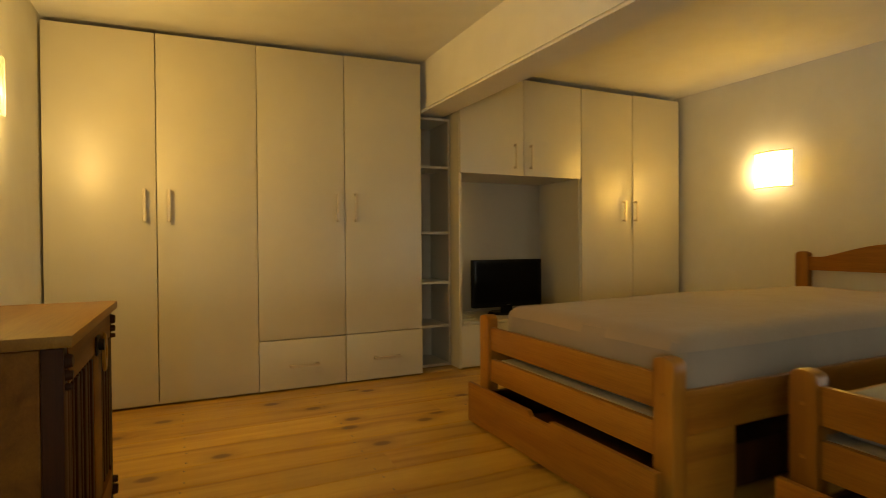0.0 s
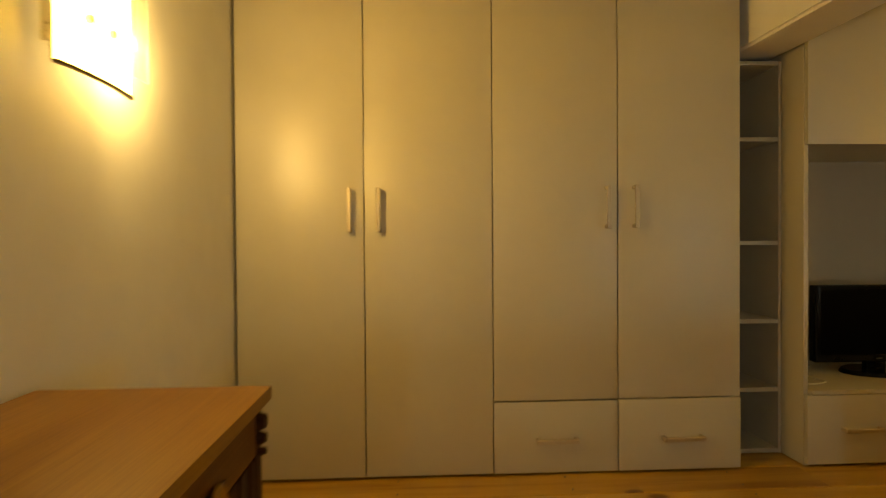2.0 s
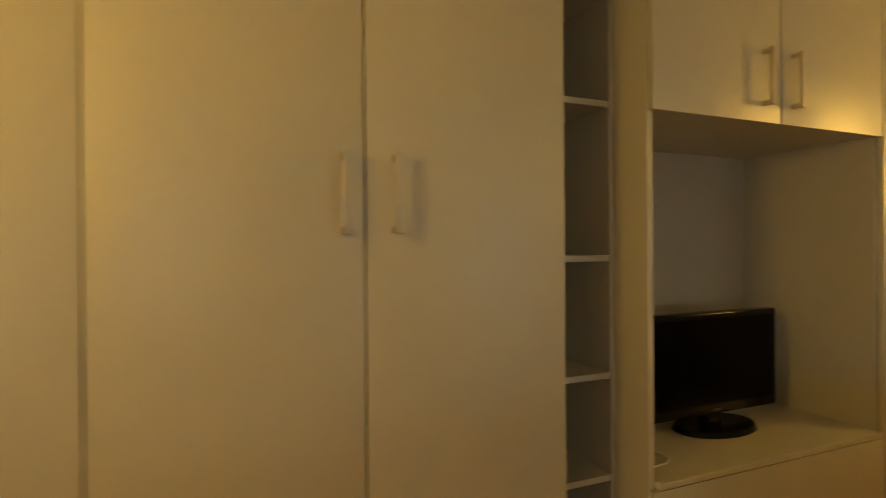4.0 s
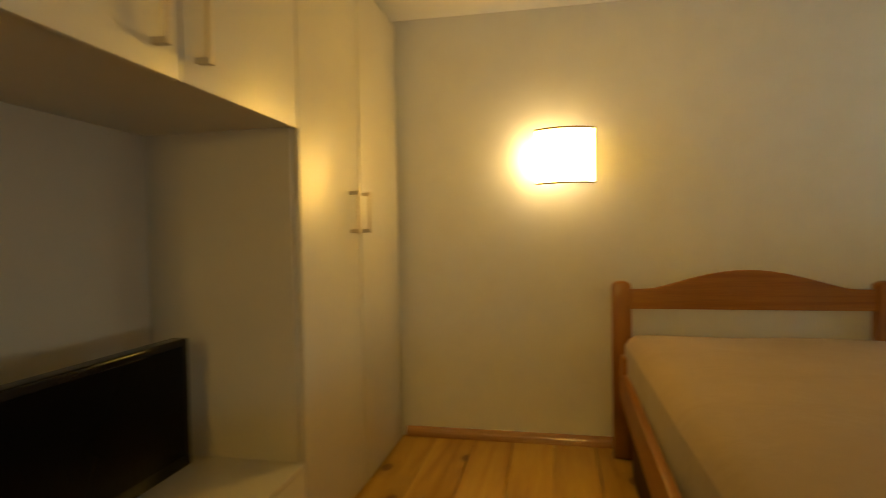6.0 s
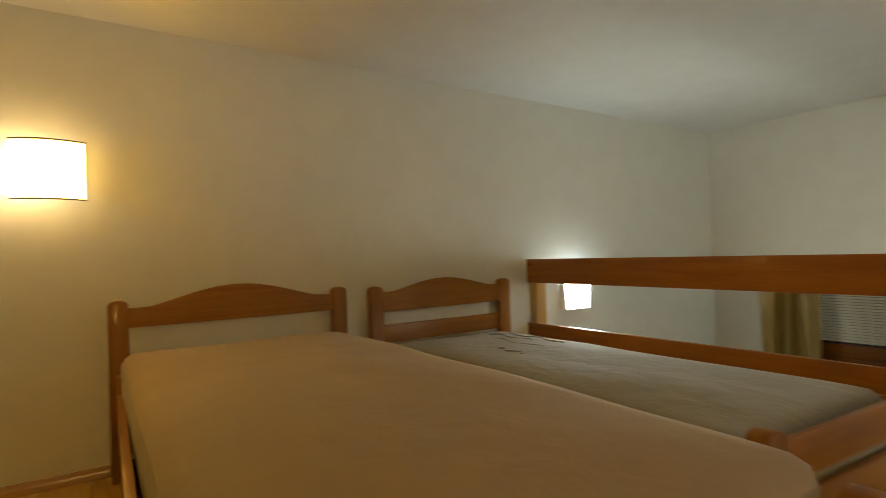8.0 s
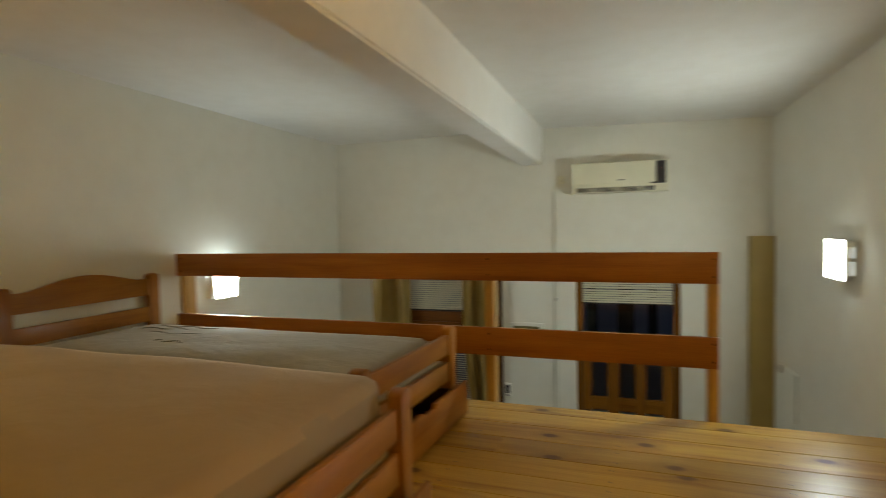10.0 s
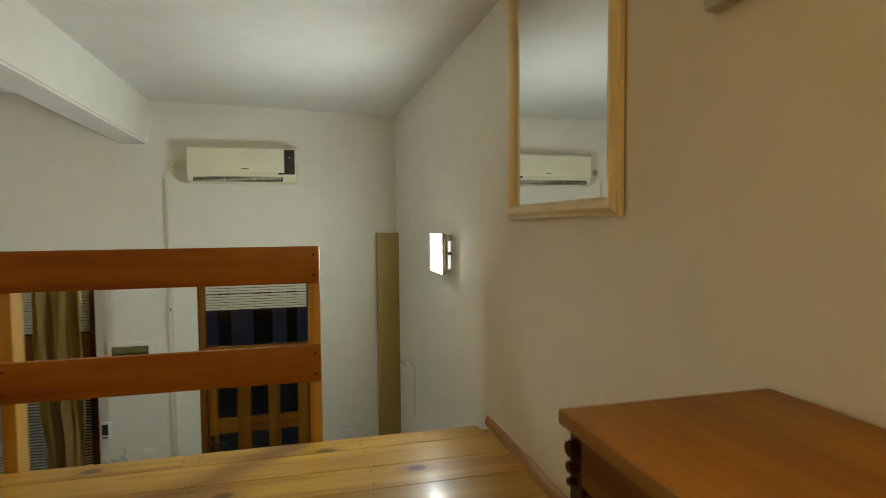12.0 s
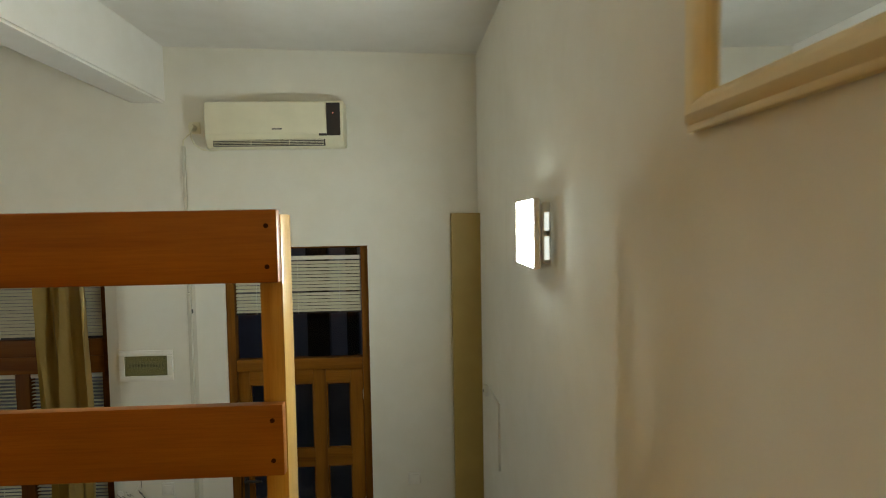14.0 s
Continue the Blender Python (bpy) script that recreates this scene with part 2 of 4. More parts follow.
BROWN_Z = wood("door_brown_upright", (0.26, 0.108, 0.012), (0.21, 0.084, 0.008), (0.145, 0.052, 0.005), "z", 0.0, 0.45, 0.06, 3.0, 17.0)
BROWN_X = wood("door_brown_cross", (0.26, 0.108, 0.012), (0.21, 0.084, 0.008), (0.145, 0.052, 0.005), "x", 0.0, 0.45, 0.06, 3.0, 19.0)
WINDOW_Z = wood("window_brown_upright", (0.19, 0.068, 0.009), (0.15, 0.052, 0.006), (0.10, 0.032, 0.004), "z", 0.0, 0.55, 0.0, 3.0, 25.0)
REDBROWN = wood("window_brown", (0.19, 0.068, 0.009), (0.15, 0.052, 0.006), (0.10, 0.032, 0.004), "x", 0.0, 0.55, 0.0, 3.0, 21.0)
for timber in (BROWN_Z, BROWN_X, WINDOW_Z, REDBROWN, DARK_WOOD_SHADE, CHEST_RAIL, IRON):
    timber.node_tree.nodes["Principled BSDF"].inputs["Specular IOR Level"].default_value = 0.22
for timber in (BEDWOOD_X, BEDWOOD_Y, BEDWOOD_Z, CHEST_TOP):
    timber.node_tree.nodes["Principled BSDF"].inputs["Specular IOR Level"].default_value = 0.32
MUSTARD = plain("mustard_paint", (0.36, 0.26, 0.075), rough=0.5, vary=0.1, scale=4.0, bump=0.1)
SLAT = plain("cream_slat_paint", (0.62, 0.60, 0.46), rough=0.35, vary=0.06, scale=10.0)
MIRROR_M, _nt, _p = shader("silvered_mirror")
_p.inputs["Base Color"].default_value = (0.86, 0.88, 0.88, 1)
_p.inputs["Metallic"].default_value, _p.inputs["Roughness"].default_value = 1.0, 0.015
CLEAR = glass("window_glass", (0.9, 0.93, 0.95))
FROST = glass("blue_frosted_glass", (0.40, 0.44, 0.50), 0.35)
SMOKED = glass("smoked_cover", (0.27, 0.25, 0.14), 0.06)
WARM = glowing("warm_lit_glass", WARM_COLOUR, WARM_GLOW)
WARM_2 = glowing("brighter_warm_lit_glass", WARM_COLOUR, WARM_EAST)
COOL = glowing("white_lit_glass", COOL_COLOUR, COOL_GLOW)
COOL_2 = glowing("brighter_white_lit_glass", COOL_COLOUR, COOL_GLOW * 1.3)
SLOT = glowing("lit_slot", COOL_COLOUR, 0.8)
LED = glowing("red_indicator", (1.0, 0.05, 0.02), 1.5)
CLEAR_EDGE = glass("lamp_glass", (0.93, 0.96, 0.9), 0.25)
OUTSIDE = plain("courtyard_wall", (0.35, 0.34, 0.36), rough=0.9, vary=0.3, scale=1.5)
LOWER = plain("lower_floor_tiles", (0.42, 0.36, 0.28), rough=0.4, vary=0.12, scale=3.0)

# ---- building helpers ----
ORIGIN = {}


def thing(name, base, label, category, group="", kind=""):
    e = new(name)
    e.empty_display_size = 0.05
    e.location = base
    ORIGIN[e] = Vector(base)
    return tagged(e, label, category, group, kind)


def part(name, bm, material, parent=None, label="", smooth=True):
    """Link a bmesh, made in world metres, as one mesh under its parent."""
    base = ORIGIN.get(parent, Vector((0, 0, 0)))
    bmesh.ops.translate(bm, verts=bm.verts, vec=-base)
    bmesh.ops.recalc_face_normals(bm, faces=bm.faces)
    me = bpy.data.meshes.new(name)
    bm.to_mesh(me)
    bm.free()
    me.materials.append(material)
    if smooth:
        for p in me.polygons:
            p.use_smooth = True
        me.set_sharp_from_angle(angle=radians(38))
    ob = new(name, me)
    ORIGIN[ob] = base
    if parent:
        ob.parent = parent
    if label:
        ob["label"] = label
    return ob


def block(x0, x1, y0, y1, z0, z1, bevel=0.0, seg=2, bm=None):
    one = bmesh.new()
    bmesh.ops.create_cube(one, size=1)
    for v in one.verts:
        v.co = Vector(((x0 + x1) / 2 + v.co.x * (x1 - x0), (y0 + y1) / 2 + v.co.y * (y1 - y0), (z0 + z1) / 2 + v.co.z * (z1 - z0)))
    if bevel:
        bmesh.ops.bevel(one, geom=one.edges[:], offset=bevel, segments=seg, affect="EDGES", profile=0.6)
    return one if bm is None else merge(bm, one)


def merge(bm, other):
    me = bpy.data.meshes.new("tmp")
    other.to_mesh(me)
    other.free()
    bm.from_mesh(me)
    bpy.data.meshes.remove(me)
    return bm


def prism(outline, axis, a, b, bevel=0.0, seg=2):
    """Extrude a closed outline of (u, v) pairs along an axis from a to b."""
    bm = bmesh.new()

    def at(u, v, w):
        return {"x": (w, u, v), "y": (u, w, v), "z": (u, v, w)}[axis]

    vs = [bm.verts.new(at(u, v, a)) for u, v in outline]
    f = bm.faces.new(vs)
    got = bmesh.ops.extrude_face_region(bm, geom=[f])
    step = Vector(at(0, 0, b - a))
    bmesh.ops.translate(bm, verts=[g for g in got["geom"] if isinstance(g, bmesh.types.BMVert)], vec=step)
    if bevel:
        long = [e for e in bm.edges if abs((e.verts[0].co - e.verts[1].co).normalized().dot(step.normalized())) < 0.5]
        bmesh.ops.bevel(bm, geom=long, offset=bevel, segments=seg, affect="EDGES", profile=0.6)
    return bm


def rod(p, q, r, seg=12, r2=None):
    bm = bmesh.new()
    p, q = Vector(p), Vector(q)
    d = q - p
    m = Matrix.Translation((p + q) / 2) @ d.to_track_quat("Z", "Y").to_matrix().to_4x4()
    bmesh.ops.create_cone(bm, cap_ends=True, segments=seg, radius1=r, radius2=r if r2 is None else r2, depth=d.length, matrix=m)
    return bm


def tube(points, r, seg=8):
    """A bent cord through the points."""
    bm = bmesh.new()
    pts = [Vector(p) for p in points]
    rings = []
    for i, p in enumerate(pts):
        d = (pts[min(i + 1, len(pts) - 1)] - pts[max(i - 1, 0)]).normalized()
        m = Matrix.Translation(p) @ d.to_track_quat("Z", "Y").to_matrix().to_4x4()
        rings.append([bm.verts.new(m @ Vector((r * math.cos(k * math.tau / seg), r * math.sin(k * math.tau / seg), 0))) for k in range(seg)])
    for a, b in zip(rings, rings[1:]):
        for k in range(seg):
            bm.faces.new((a[k], a[(k + 1) % seg], b[(k + 1) % seg], b[k]))
    bm.faces.new(rings[0][::-1])
    bm.faces.new(rings[-1])
    return bm


def setting(name, bm, material, label="", category="", smooth=False):
    return tagged(part(name, bm, material, None, label, smooth), category=category, kind="structure")


# ---- the shell ----
XE, YS, YN = 4.36, -5.76, 0.62      # east wall, south wall, north wall
EDGE = -3.47                        # edge of the sleeping platform
ZL = -2.15                          # lower floor


def ceil_z(y):
    return 2.035 + 0.0105 * y


floor = setting("floor", block(0.0, XE, EDGE + 0.004, YN, -0.2, -0.022), PINE, "pine board platform floor with brown knots and gloss lacquer", "floor")
setting("lower_floor", block(0.0, XE, YS, YN, ZL - 0.1, ZL), LOWER, "plain lower floor below the sleeping platform", "floor")
top = bmesh.new()
for x0, x1, dip in ((-0.2, 2.15, 0.064), (2.15, XE + 0.2, 0.0)):
    half = prism([(YS - 0.2, ceil_z(YS - 0.2)), (YN + 0.2, ceil_z(YN + 0.2)), (YN + 0.2, 2.3), (YS - 0.2, 2.3)], "x", x0, x1)
    for v in half.verts:
        if v.co.x < 0 and v.co.z < 2.2:
            v.co.z -= dip
    merge(top, half)
setting("ceiling", top, CEIL, "low off-white painted plaster ceiling, dipping towards one wall", "ceiling")
setting("wall_west", block(-0.2, 0.0, -3.0, YN, ZL, 2.1), WALL, "off-white plaster wall with uneven trowelled paint", "wall")
setting("wall_west_south", prism([(-0.2, YS)] + [(0.082 * ((12 - k) / 12) ** 1.35, YS + (-3.0 - YS) * k / 12) for k in range(13)] + [(-0.2, -3.0)], "z", ZL, 2.1), WALL, "off-white plaster wall, gently bowed beyond the platform", "wall", True)
setting("wall_east", block(XE, XE + 0.2, YS, YN, ZL, 2.1), WALL, "off-white plaster wall behind the beds", "wall")
setting("wall_north", block(-0.2, XE + 0.2, YN, YN + 0.2, ZL, 2.1), WALL, "off-white plaster wall behind the wardrobes", "wall")

# south wall, in pieces round the door and the window
DX0, DX1, DZ1 = 0.805, 1.745, 0.700
WX0, WX1, WZ0, WZ1 = 2.480, 3.880, -1.25, 0.690
south = bmesh.new()
for a in ((-0.2, DX0, ZL, 2.1), (DX0, DX1, DZ1, 2.1), (DX1, WX0, DZ1, 2.1), (WX0, WX1, WZ1, 2.1), (WX0, WX1, ZL, WZ0), (WX1, XE + 0.2, ZL, 2.1)):
    block(a[0], a[1], YS - 0.25, YS, a[2], a[3], 0, 2, south)
merge(south, prism([(DX1, YS - 0.25), (DX1, YS - 0.068), (DX1 + 0.165, YS), (WX0 - 0.075, YS), (WX0, YS - 0.010), (WX0, YS - 0.25)], "z", ZL, DZ1))
bmesh.ops.remove_doubles(south, verts=south.verts, dist=0.0005)
setting("wall_south", south, WALL, "off-white plaster outer wall with door and window", "wall")

# ceiling beam, running north to south and following the ceiling's slope
beam = prism([(2.050, 0), (2.262, 0), (2.262, 0.4), (2.050, 0.4)], "y", YS, YN)
for v in beam.verts:
    v.co.z = (1.711 + 0.0155 * v.co.y) if v.co.z < 0.2 else ceil_z(v.co.y) + 0.05
bmesh.ops.bevel(beam, geom=[e for e in beam.edges if abs(e.verts[0].co.y - e.verts[1].co.y) > 1], offset=0.012, segments=3, affect="EDGES")
setting("beam", beam, CEIL, "off-white plastered ceiling beam with softened edges", "beam", True)

# skirting of varnished strips on the platform
def skirting(name, along, a, b, wall, side):
    prof = [(0, 0.0), (0.020, 0.0), (0.020, 0.022), (0.013, 0.040), (0.004, 0.048), (0, 0.048)]
    if along == "y":
        bm = prism([(wall + side * u, v) for u, v in prof], "y", a, b)
    else:
        bm = prism([(wall + side * u, v) for u, v in prof], "x", a, b)
    return setting(name, bm, RAIL_TRIM, "varnished pine skirting strip along the wall", "skirting", True)


RAIL_TRIM = wood("skirting_pine", (0.46, 0.26, 0.10), (0.40, 0.21, 0.075), (0.30, 0.14, 0.045), "y", 0.1, 0.22, 0.6, 3.0, 23.0)
skirting("baseboard_east", "y", EDGE, -0.012, XE, -1)
skirting("baseboard_west", "y", EDGE, -0.012, 0.0, 1)
setting("platform_fascia", block(0.06, XE, EDGE - 0.016, EDGE + 0.002, -0.2, -0.006, 0.003), RAILWOOD, "pine board closing the platform's edge", "trim", True)
setting("backdrop", block(-1.0, 6.0, -8.2, -8.1, -3, 3), OUTSIDE, "dim courtyard wall outside at night", "backdrop")
for x_, w_ in ((1.02, 0.05), (1.30, 0.09), (1.66, 0.06), (2.9, 0.10)):
    setting("porch_post", block(x_ - w_, x_ + w_, -6.75, -6.65, -2.2, 1.6, 0.01), DARK, "dark post outside the door at night", "post")
setting("outer_ground", block(-1.0, 6.0, -8.1, YS - 0.25, -2.3, -2.2), OUTSIDE, "dark paving outside the door", "ground")


# ---- wardrobes along the north wall ----
def bar_handle(parent, x, y, z, vertical=True, length=0.178):
    """Square nickel bar on two feet, standing off a front at y."""
    h = length / 2
    bm = bmesh.new()
    if vertical:
        block(x - 0.008, x + 0.008, y - 0.036, y - 0.026, z - h, z + h, 0.002, 1, bm)
        for s in (-1, 1):
            block(x - 0.007, x + 0.007, y - 0.028, y - 0.001, z + s * (h - 0.009) - 0.007, z + s * (h - 0.009) + 0.007, 0.001, 1, bm)
    else:
        block(x - h, x + h, y - 0.036, y - 0.026, z - 0.008, z + 0.008, 0.002, 1, bm)
        for s in (-1, 1):
            block(x + s * (h - 0.009) - 0.007, x + s * (h - 0.009) + 0.007, y - 0.028, y - 0.001, z - 0.007, z + 0.007, 0.001, 1, bm)
    return part("handle", bm, NICKEL, parent, "slim brushed nickel bar handle")


def front(parent, name, x0, x1, z0, z1, y, handle, length=0.170):
    """A laminate front, 18 mm thick, with eased edges and its handle (x, z, upright)."""
    bm = block(x0 + 0.002, x1 - 0.002, y, y + 0.018, z0, z1, 0.0022, 2)
    for v in bm.verts:
        if v.co.z > 1.9:
            v.co.z -= drop(v.co.x)
    d = part(name, bm, LAMINATE, parent, "smooth white laminate front")
    bar_handle(d, handle[0], y, handle[1], handle[2], length)
    return d


TOP = 1.985


def drop(x):
    """The fronts lose height towards the west wall."""
    return 0.025 * max(0.0, 2.0 - x)


def carcass(parent, x0, x1, y0, z0, z1, back=YN - 0.015):
    bm = bmesh.new()
    block(x0 + 0.001, x0 + 0.019, y0, back, z0, z1, 0.001, 1, bm)
    block(x1 - 0.019, x1 - 0.001, y0, back, z0, z1, 0.001, 1, bm)
    block(x0 + 0.019, x1 - 0.019, y0, back, z0, z0 + 0.018, 0, 1, bm)
    block(x0 + 0.019, x1 - 0.019, y0, back, z1 - 0.018, z1, 0, 1, bm)
    block(x0 + 0.019, x1 - 0.019, back - 0.006, back, z0 + 0.018, z1 - 0.018, 0, 1, bm)
    for v in bm.verts:
        if v.co.z > 1.9:
            v.co.z -= drop(v.co.x)
    return part("body", bm, CARCASS, parent)


w = thing("wardrobe", (0.5, 0.3, 0.0), "tall white laminate wardrobe with two full-height doors", "wardrobe", "wardrobe units")
carcass(w, 0.008, 1.0, 0.02, 0.004, TOP - 0.004)
front(w, "door", 0.010, 0.5, 0.012, TOP, 0.0, (0.444, 1.052, True))
front(w, "door", 0.5, 1.0, 0.012, TOP, 0.001, (0.556, 1.052, True))

w = thing("wardrobe", (1.5, 0.3, 0.0), "tall white laminate wardrobe with two doors above two drawers", "wardrobe", "wardrobe units")
carcass(w, 1.0, 2.0, 0.02, 0.004, TOP - 0.004)
front(w, "door", 1.0, 1.5, 0.298, TOP, 0.002, (1.455, 1.060, True))
front(w, "door", 1.5, 2.0, 0.300, TOP + 0.002, 0.0, (1.565, 1.062, True))
front(w, "drawer", 1.0, 1.5, 0.010, 0.292, 0.001, (1.250, 0.142, False))
front(w, "drawer", 1.5, 2.0, 0.012, 0.295, -0.006, (1.755, 0.143, False))

# narrow open shelves, set back beside the television unit
s = thing("shelf_unit", (2.14, 0.4, 0.0), "narrow white open shelf unit with five empty compartments", "shelf", "wardrobe units")
bm = block(2.004, 2.022, 0.15, YN - 0.02, 0.002, 1.695, 0.001, 1)
block(2.262, 2.276, 0.15, YN - 0.02, 0.002, 1.695, 0.001, 1, bm)
block(2.022, 2.262, 0.45, 0.456, 0.002, 1.695, 0, 1, bm)
part("body", bm, CARCASS, s)
for z in (0.004, 0.270, 0.566, 0.905, 1.350, 1.677):
    part("shelf", block(2.022, 2.262, 0.152, 0.45, z, z + 0.018, 0.001, 1), LAMINATE, s)

# television unit: niche between a deep base drawer and two upper doors
t = thing("tv_cabinet", (2.79, 0.3, 0.0), "white laminate cabinet with open television niche and base drawer", "cabinet", "wardrobe units")
part("side_panel", block(2.278, 2.298, 0.020, YN - 0.015, 0.002, 1.98, 0.001, 1), LAMINATE, t, "pale side panel beside the open shelves")
part("side_panel", block(3.279, 3.297, 0.020, YN - 0.015, 0.002, 1.98, 0.001, 1), LAMINATE, t)
part("niche_back", block(2.298, 3.279, 0.515, 0.523, 0.30, 1.33), CARCASS, t)
part("niche_top", block(2.298, 3.279, 0.020, 0.515, 1.316, 1.334, 0.001, 1), LAMINATE, t)
part("niche_base", block(2.298, 3.279, -0.002, 0.515, 0.296, 0.314, 0.0015, 1), LAMINATE, t)
part("upper_box", block(2.298, 3.279, 0.022, 0.60, 1.336, 1.978), CARCASS, t)
front(t, "door", 2.279, 2.784, 1.312, TOP, 0.0, (2.705, 1.442, True))
front(t, "door", 2.784, 3.290, 1.312, TOP, 0.0, (2.835, 1.444, True))
front(t, "drawer", 2.279, 3.290, 0.012, 0.293, 0.0, (2.505, 0.155, False))
part("drawer_box", block(2.305, 3.270, 0.02, 0.50, 0.02, 0.28), CARCASS, t)

w = thing("wardrobe", (3.8, 0.3, 0.0), "white laminate wardrobe with two tall doors beside the wall", "wardrobe", "wardrobe units")
carcass(w, 3.298, 4.308, 0.02, 0.004, TOP - 0.004)
front(w, "door", 3.292, 3.794, 0.012, TOP, 0.0, (3.698, 1.080, True), 0.160)
front(w, "door", 3.794, 4.300, 0.012, TOP + 0.003, -0.003, (3.812, 1.082, True), 0.160)

# television, switched off
tv = thing("television", (2.81, 0.27, 0.314), "small black flat television, switched off, on an oval stand", "television")
part("housing", block(2.512, 3.110, 0.252, 0.300, 0.366, 0.718, 0.008, 3), BLACK, tv)
part("screen", block(2.536, 3.086, 0.2495, 0.2515, 0.402, 0.698), SCREEN, tv, "dark matt screen")
bm = block(2.62, 3.0, 0.296, 0.335, 0.42, 0.66, 0.02, 3)
part("back_cover", bm, DARK, tv)
bm = bmesh.new()
bmesh.ops.create_cone(bm, cap_ends=True, segments=48, radius1=1, radius2=0.94, depth=1)
for v in bm.verts:
    v.co = Vector((2.81 + v.co.x * 0.165, 0.265 + v.co.y * 0.105, 0.3235 + v.co.z * 0.019))
bmesh.ops.bevel(bm, geom=[e for e in bm.edges if abs(e.verts[0].co.z - e.verts[1].co.z) < 1e-5], offset=0.003, segments=2, affect="EDGES")
part("stand_base", bm, BLACK, tv, "glossy oval foot")
part("stand_neck", block(2.765, 2.855, 0.268, 0.298, 0.331, 0.40, 0.006, 2), BLACK, tv)
part("logo", block(2.795, 2.825, 0.2505, 0.2517, 0.379, 0.385), GREY_PL, tv)
c = thing("power_cord", (2.40, 0.12, 0.314), "thin pale cord lying on the niche shelf", "cable")
part("cord", tube([(2.315, 0.10 + 0.0, 0.318), (2.36, 0.085, 0.318), (2.41, 0.09, 0.318), (2.45, 0.115, 0.318), (2.46, 0.15, 0.318), (2.44, 0.22, 0.318), (2.47, 0.33, 0.318), (2.60, 0.40, 0.318)], 0.003), IVORY, c)


# ---- beds ----
def bed_post(b, x, y, z1, wide=0.078, deep=0.055):
    """Upright with a softly rounded top."""
    n, out = 8, []
    h = wide / 2
    for k in range(n + 1):
        a = math.pi * k / n
        out.append((y + h * math.cos(a), z1 - h * 0.55 + h * 0.55 * math.sin(a)))
    out += [(y - h, 0.0), (y + h, 0.0)]
    return part("post", prism(out, "x", x - deep / 2, x + deep / 2, 0.006, 2), BEDWOOD_Z, b)


def slatted_bed(base, label, xf, xh, yn, ys, foot_z, head_z, arch_z, drawer_x, slot, taper=0.0, rake=0.0):
    """Pine bed: xf foot, xh head, yn north side, ys south side; taper narrows the head on the north, rake swings the foot out at the south."""
    b = thing("single_bed", base, label, "bed", "beds side by side")
    for y in (yn, ys):
        bed_post(b, xf, y, foot_z)
        bed_post(b, xh, y - (taper if y == yn else 0), head_z)
    y0, y1 = ys + 0.036, yn - 0.036
    for z0, z1 in ((0.345, 0.452), (0.200, 0.305)):
        part("foot_rail", block(xf - 0.012, xf + 0.012, y0, y1, z0, z1, 0.005, 2), BEDWOOD_Y, b)
    # arched head board
    y1 -= taper
    arch, n = [], 20
    for k in range(n + 1):
        u = k / n
        rise = math.sin(math.pi * min(1, max(0, (u - 0.08) / 0.84))) ** 1.25
        arch.append((y0 + (y1 - y0) * u, head_z - 0.035 + (arch_z - head_z + 0.035) * rise))
    low = slot[1]
    part("head_board", prism(arch + [(y1, low), (y0, low)], "x", xh - 0.012, xh + 0.012, 0.004, 2), BEDWOOD_Y, b, "arched head board")
    part("head_rail", block(xh - 0.012, xh + 0.012, y0, y1, slot[0] - 0.10, slot[0], 0.004, 2), BEDWOOD_Y, b)
    part("head_rail", block(xh - 0.012, xh + 0.012, y0, y1, 0.18, 0.30, 0.004, 2), BEDWOOD_Y, b)
    for y in (yn, ys):
        rail = block(xf + 0.026, xh - 0.026, y - 0.013, y + 0.013, 0.265, 0.400, 0.004, 2)
        for v in rail.verts:
            v.co.y -= (taper if y == yn else 0) * (v.co.x - xf) / (xh - xf)
        part("side_rail", rail, BEDWOOD_X, b)
    part("mattress_base", block(xf + 0.03, xh - 0.03, ys + 0.015, yn - taper - 0.015, 0.285, 0.30), CARCASS, b)
    part("leg_panel", block(xf + 0.0285, xf + 0.275, ys - 0.012, ys + 0.012, 0.004, 0.2645, 0.003, 2), BEDWOOD_X, b, "wide pine board below the side rail")
    # drawer that slides out under the foot end, with a finger notch
    dt, c = 0.192, (yn + ys) / 2
    o0, o1 = ys - 0.035, yn + 0.035
    out = [(o0, 0.012), (o1, 0.012), (o1, dt), (c + 0.075, dt), (c + 0.055, dt - 0.020), (c - 0.055, dt - 0.020), (c - 0.075, dt), (o0, dt)]
    dr = part("drawer", prism(out, "x", drawer_x - 0.011, drawer_x + 0.011, 0.003, 2), BEDWOOD_Y, b, "pine drawer front with a finger notch")
    # Near-black drawer inside: the shade under the bed put into the colour.
    part("drawer_side", block(drawer_x + 0.012, xh - 0.25, yn - 0.075, yn - 0.057, 0.02, 0.165), DARK_WOOD_SHADE, dr)
    part("drawer_side", block(drawer_x + 0.012, xh - 0.25, ys + 0.057, ys + 0.075, 0.02, 0.165), DARK_WOOD_SHADE, dr)
    part("drawer_bottom", block(drawer_x + 0.012, xh - 0.25, ys + 0.0755, yn - 0.0755, 0.022, 0.032), DARK_WOOD_SHADE, dr)
    part("drawer_back", block(xh - 0.268, xh - 0.25, ys + 0.0755, yn - 0.0755, 0.0325, 0.165), DARK_WOOD_SHADE, dr)
    for y in (yn, ys):
        for z in (0.398, 0.252):
            part("dowel", rod((xf - 0.0295, y, z), (xf - 0.026, y, z), 0.006, 10), BEDWOOD_X, b)
    for child in (b.children_recursive if rake else ()):
        for v in child.data.vertices:
            w = v.co + ORIGIN[b]
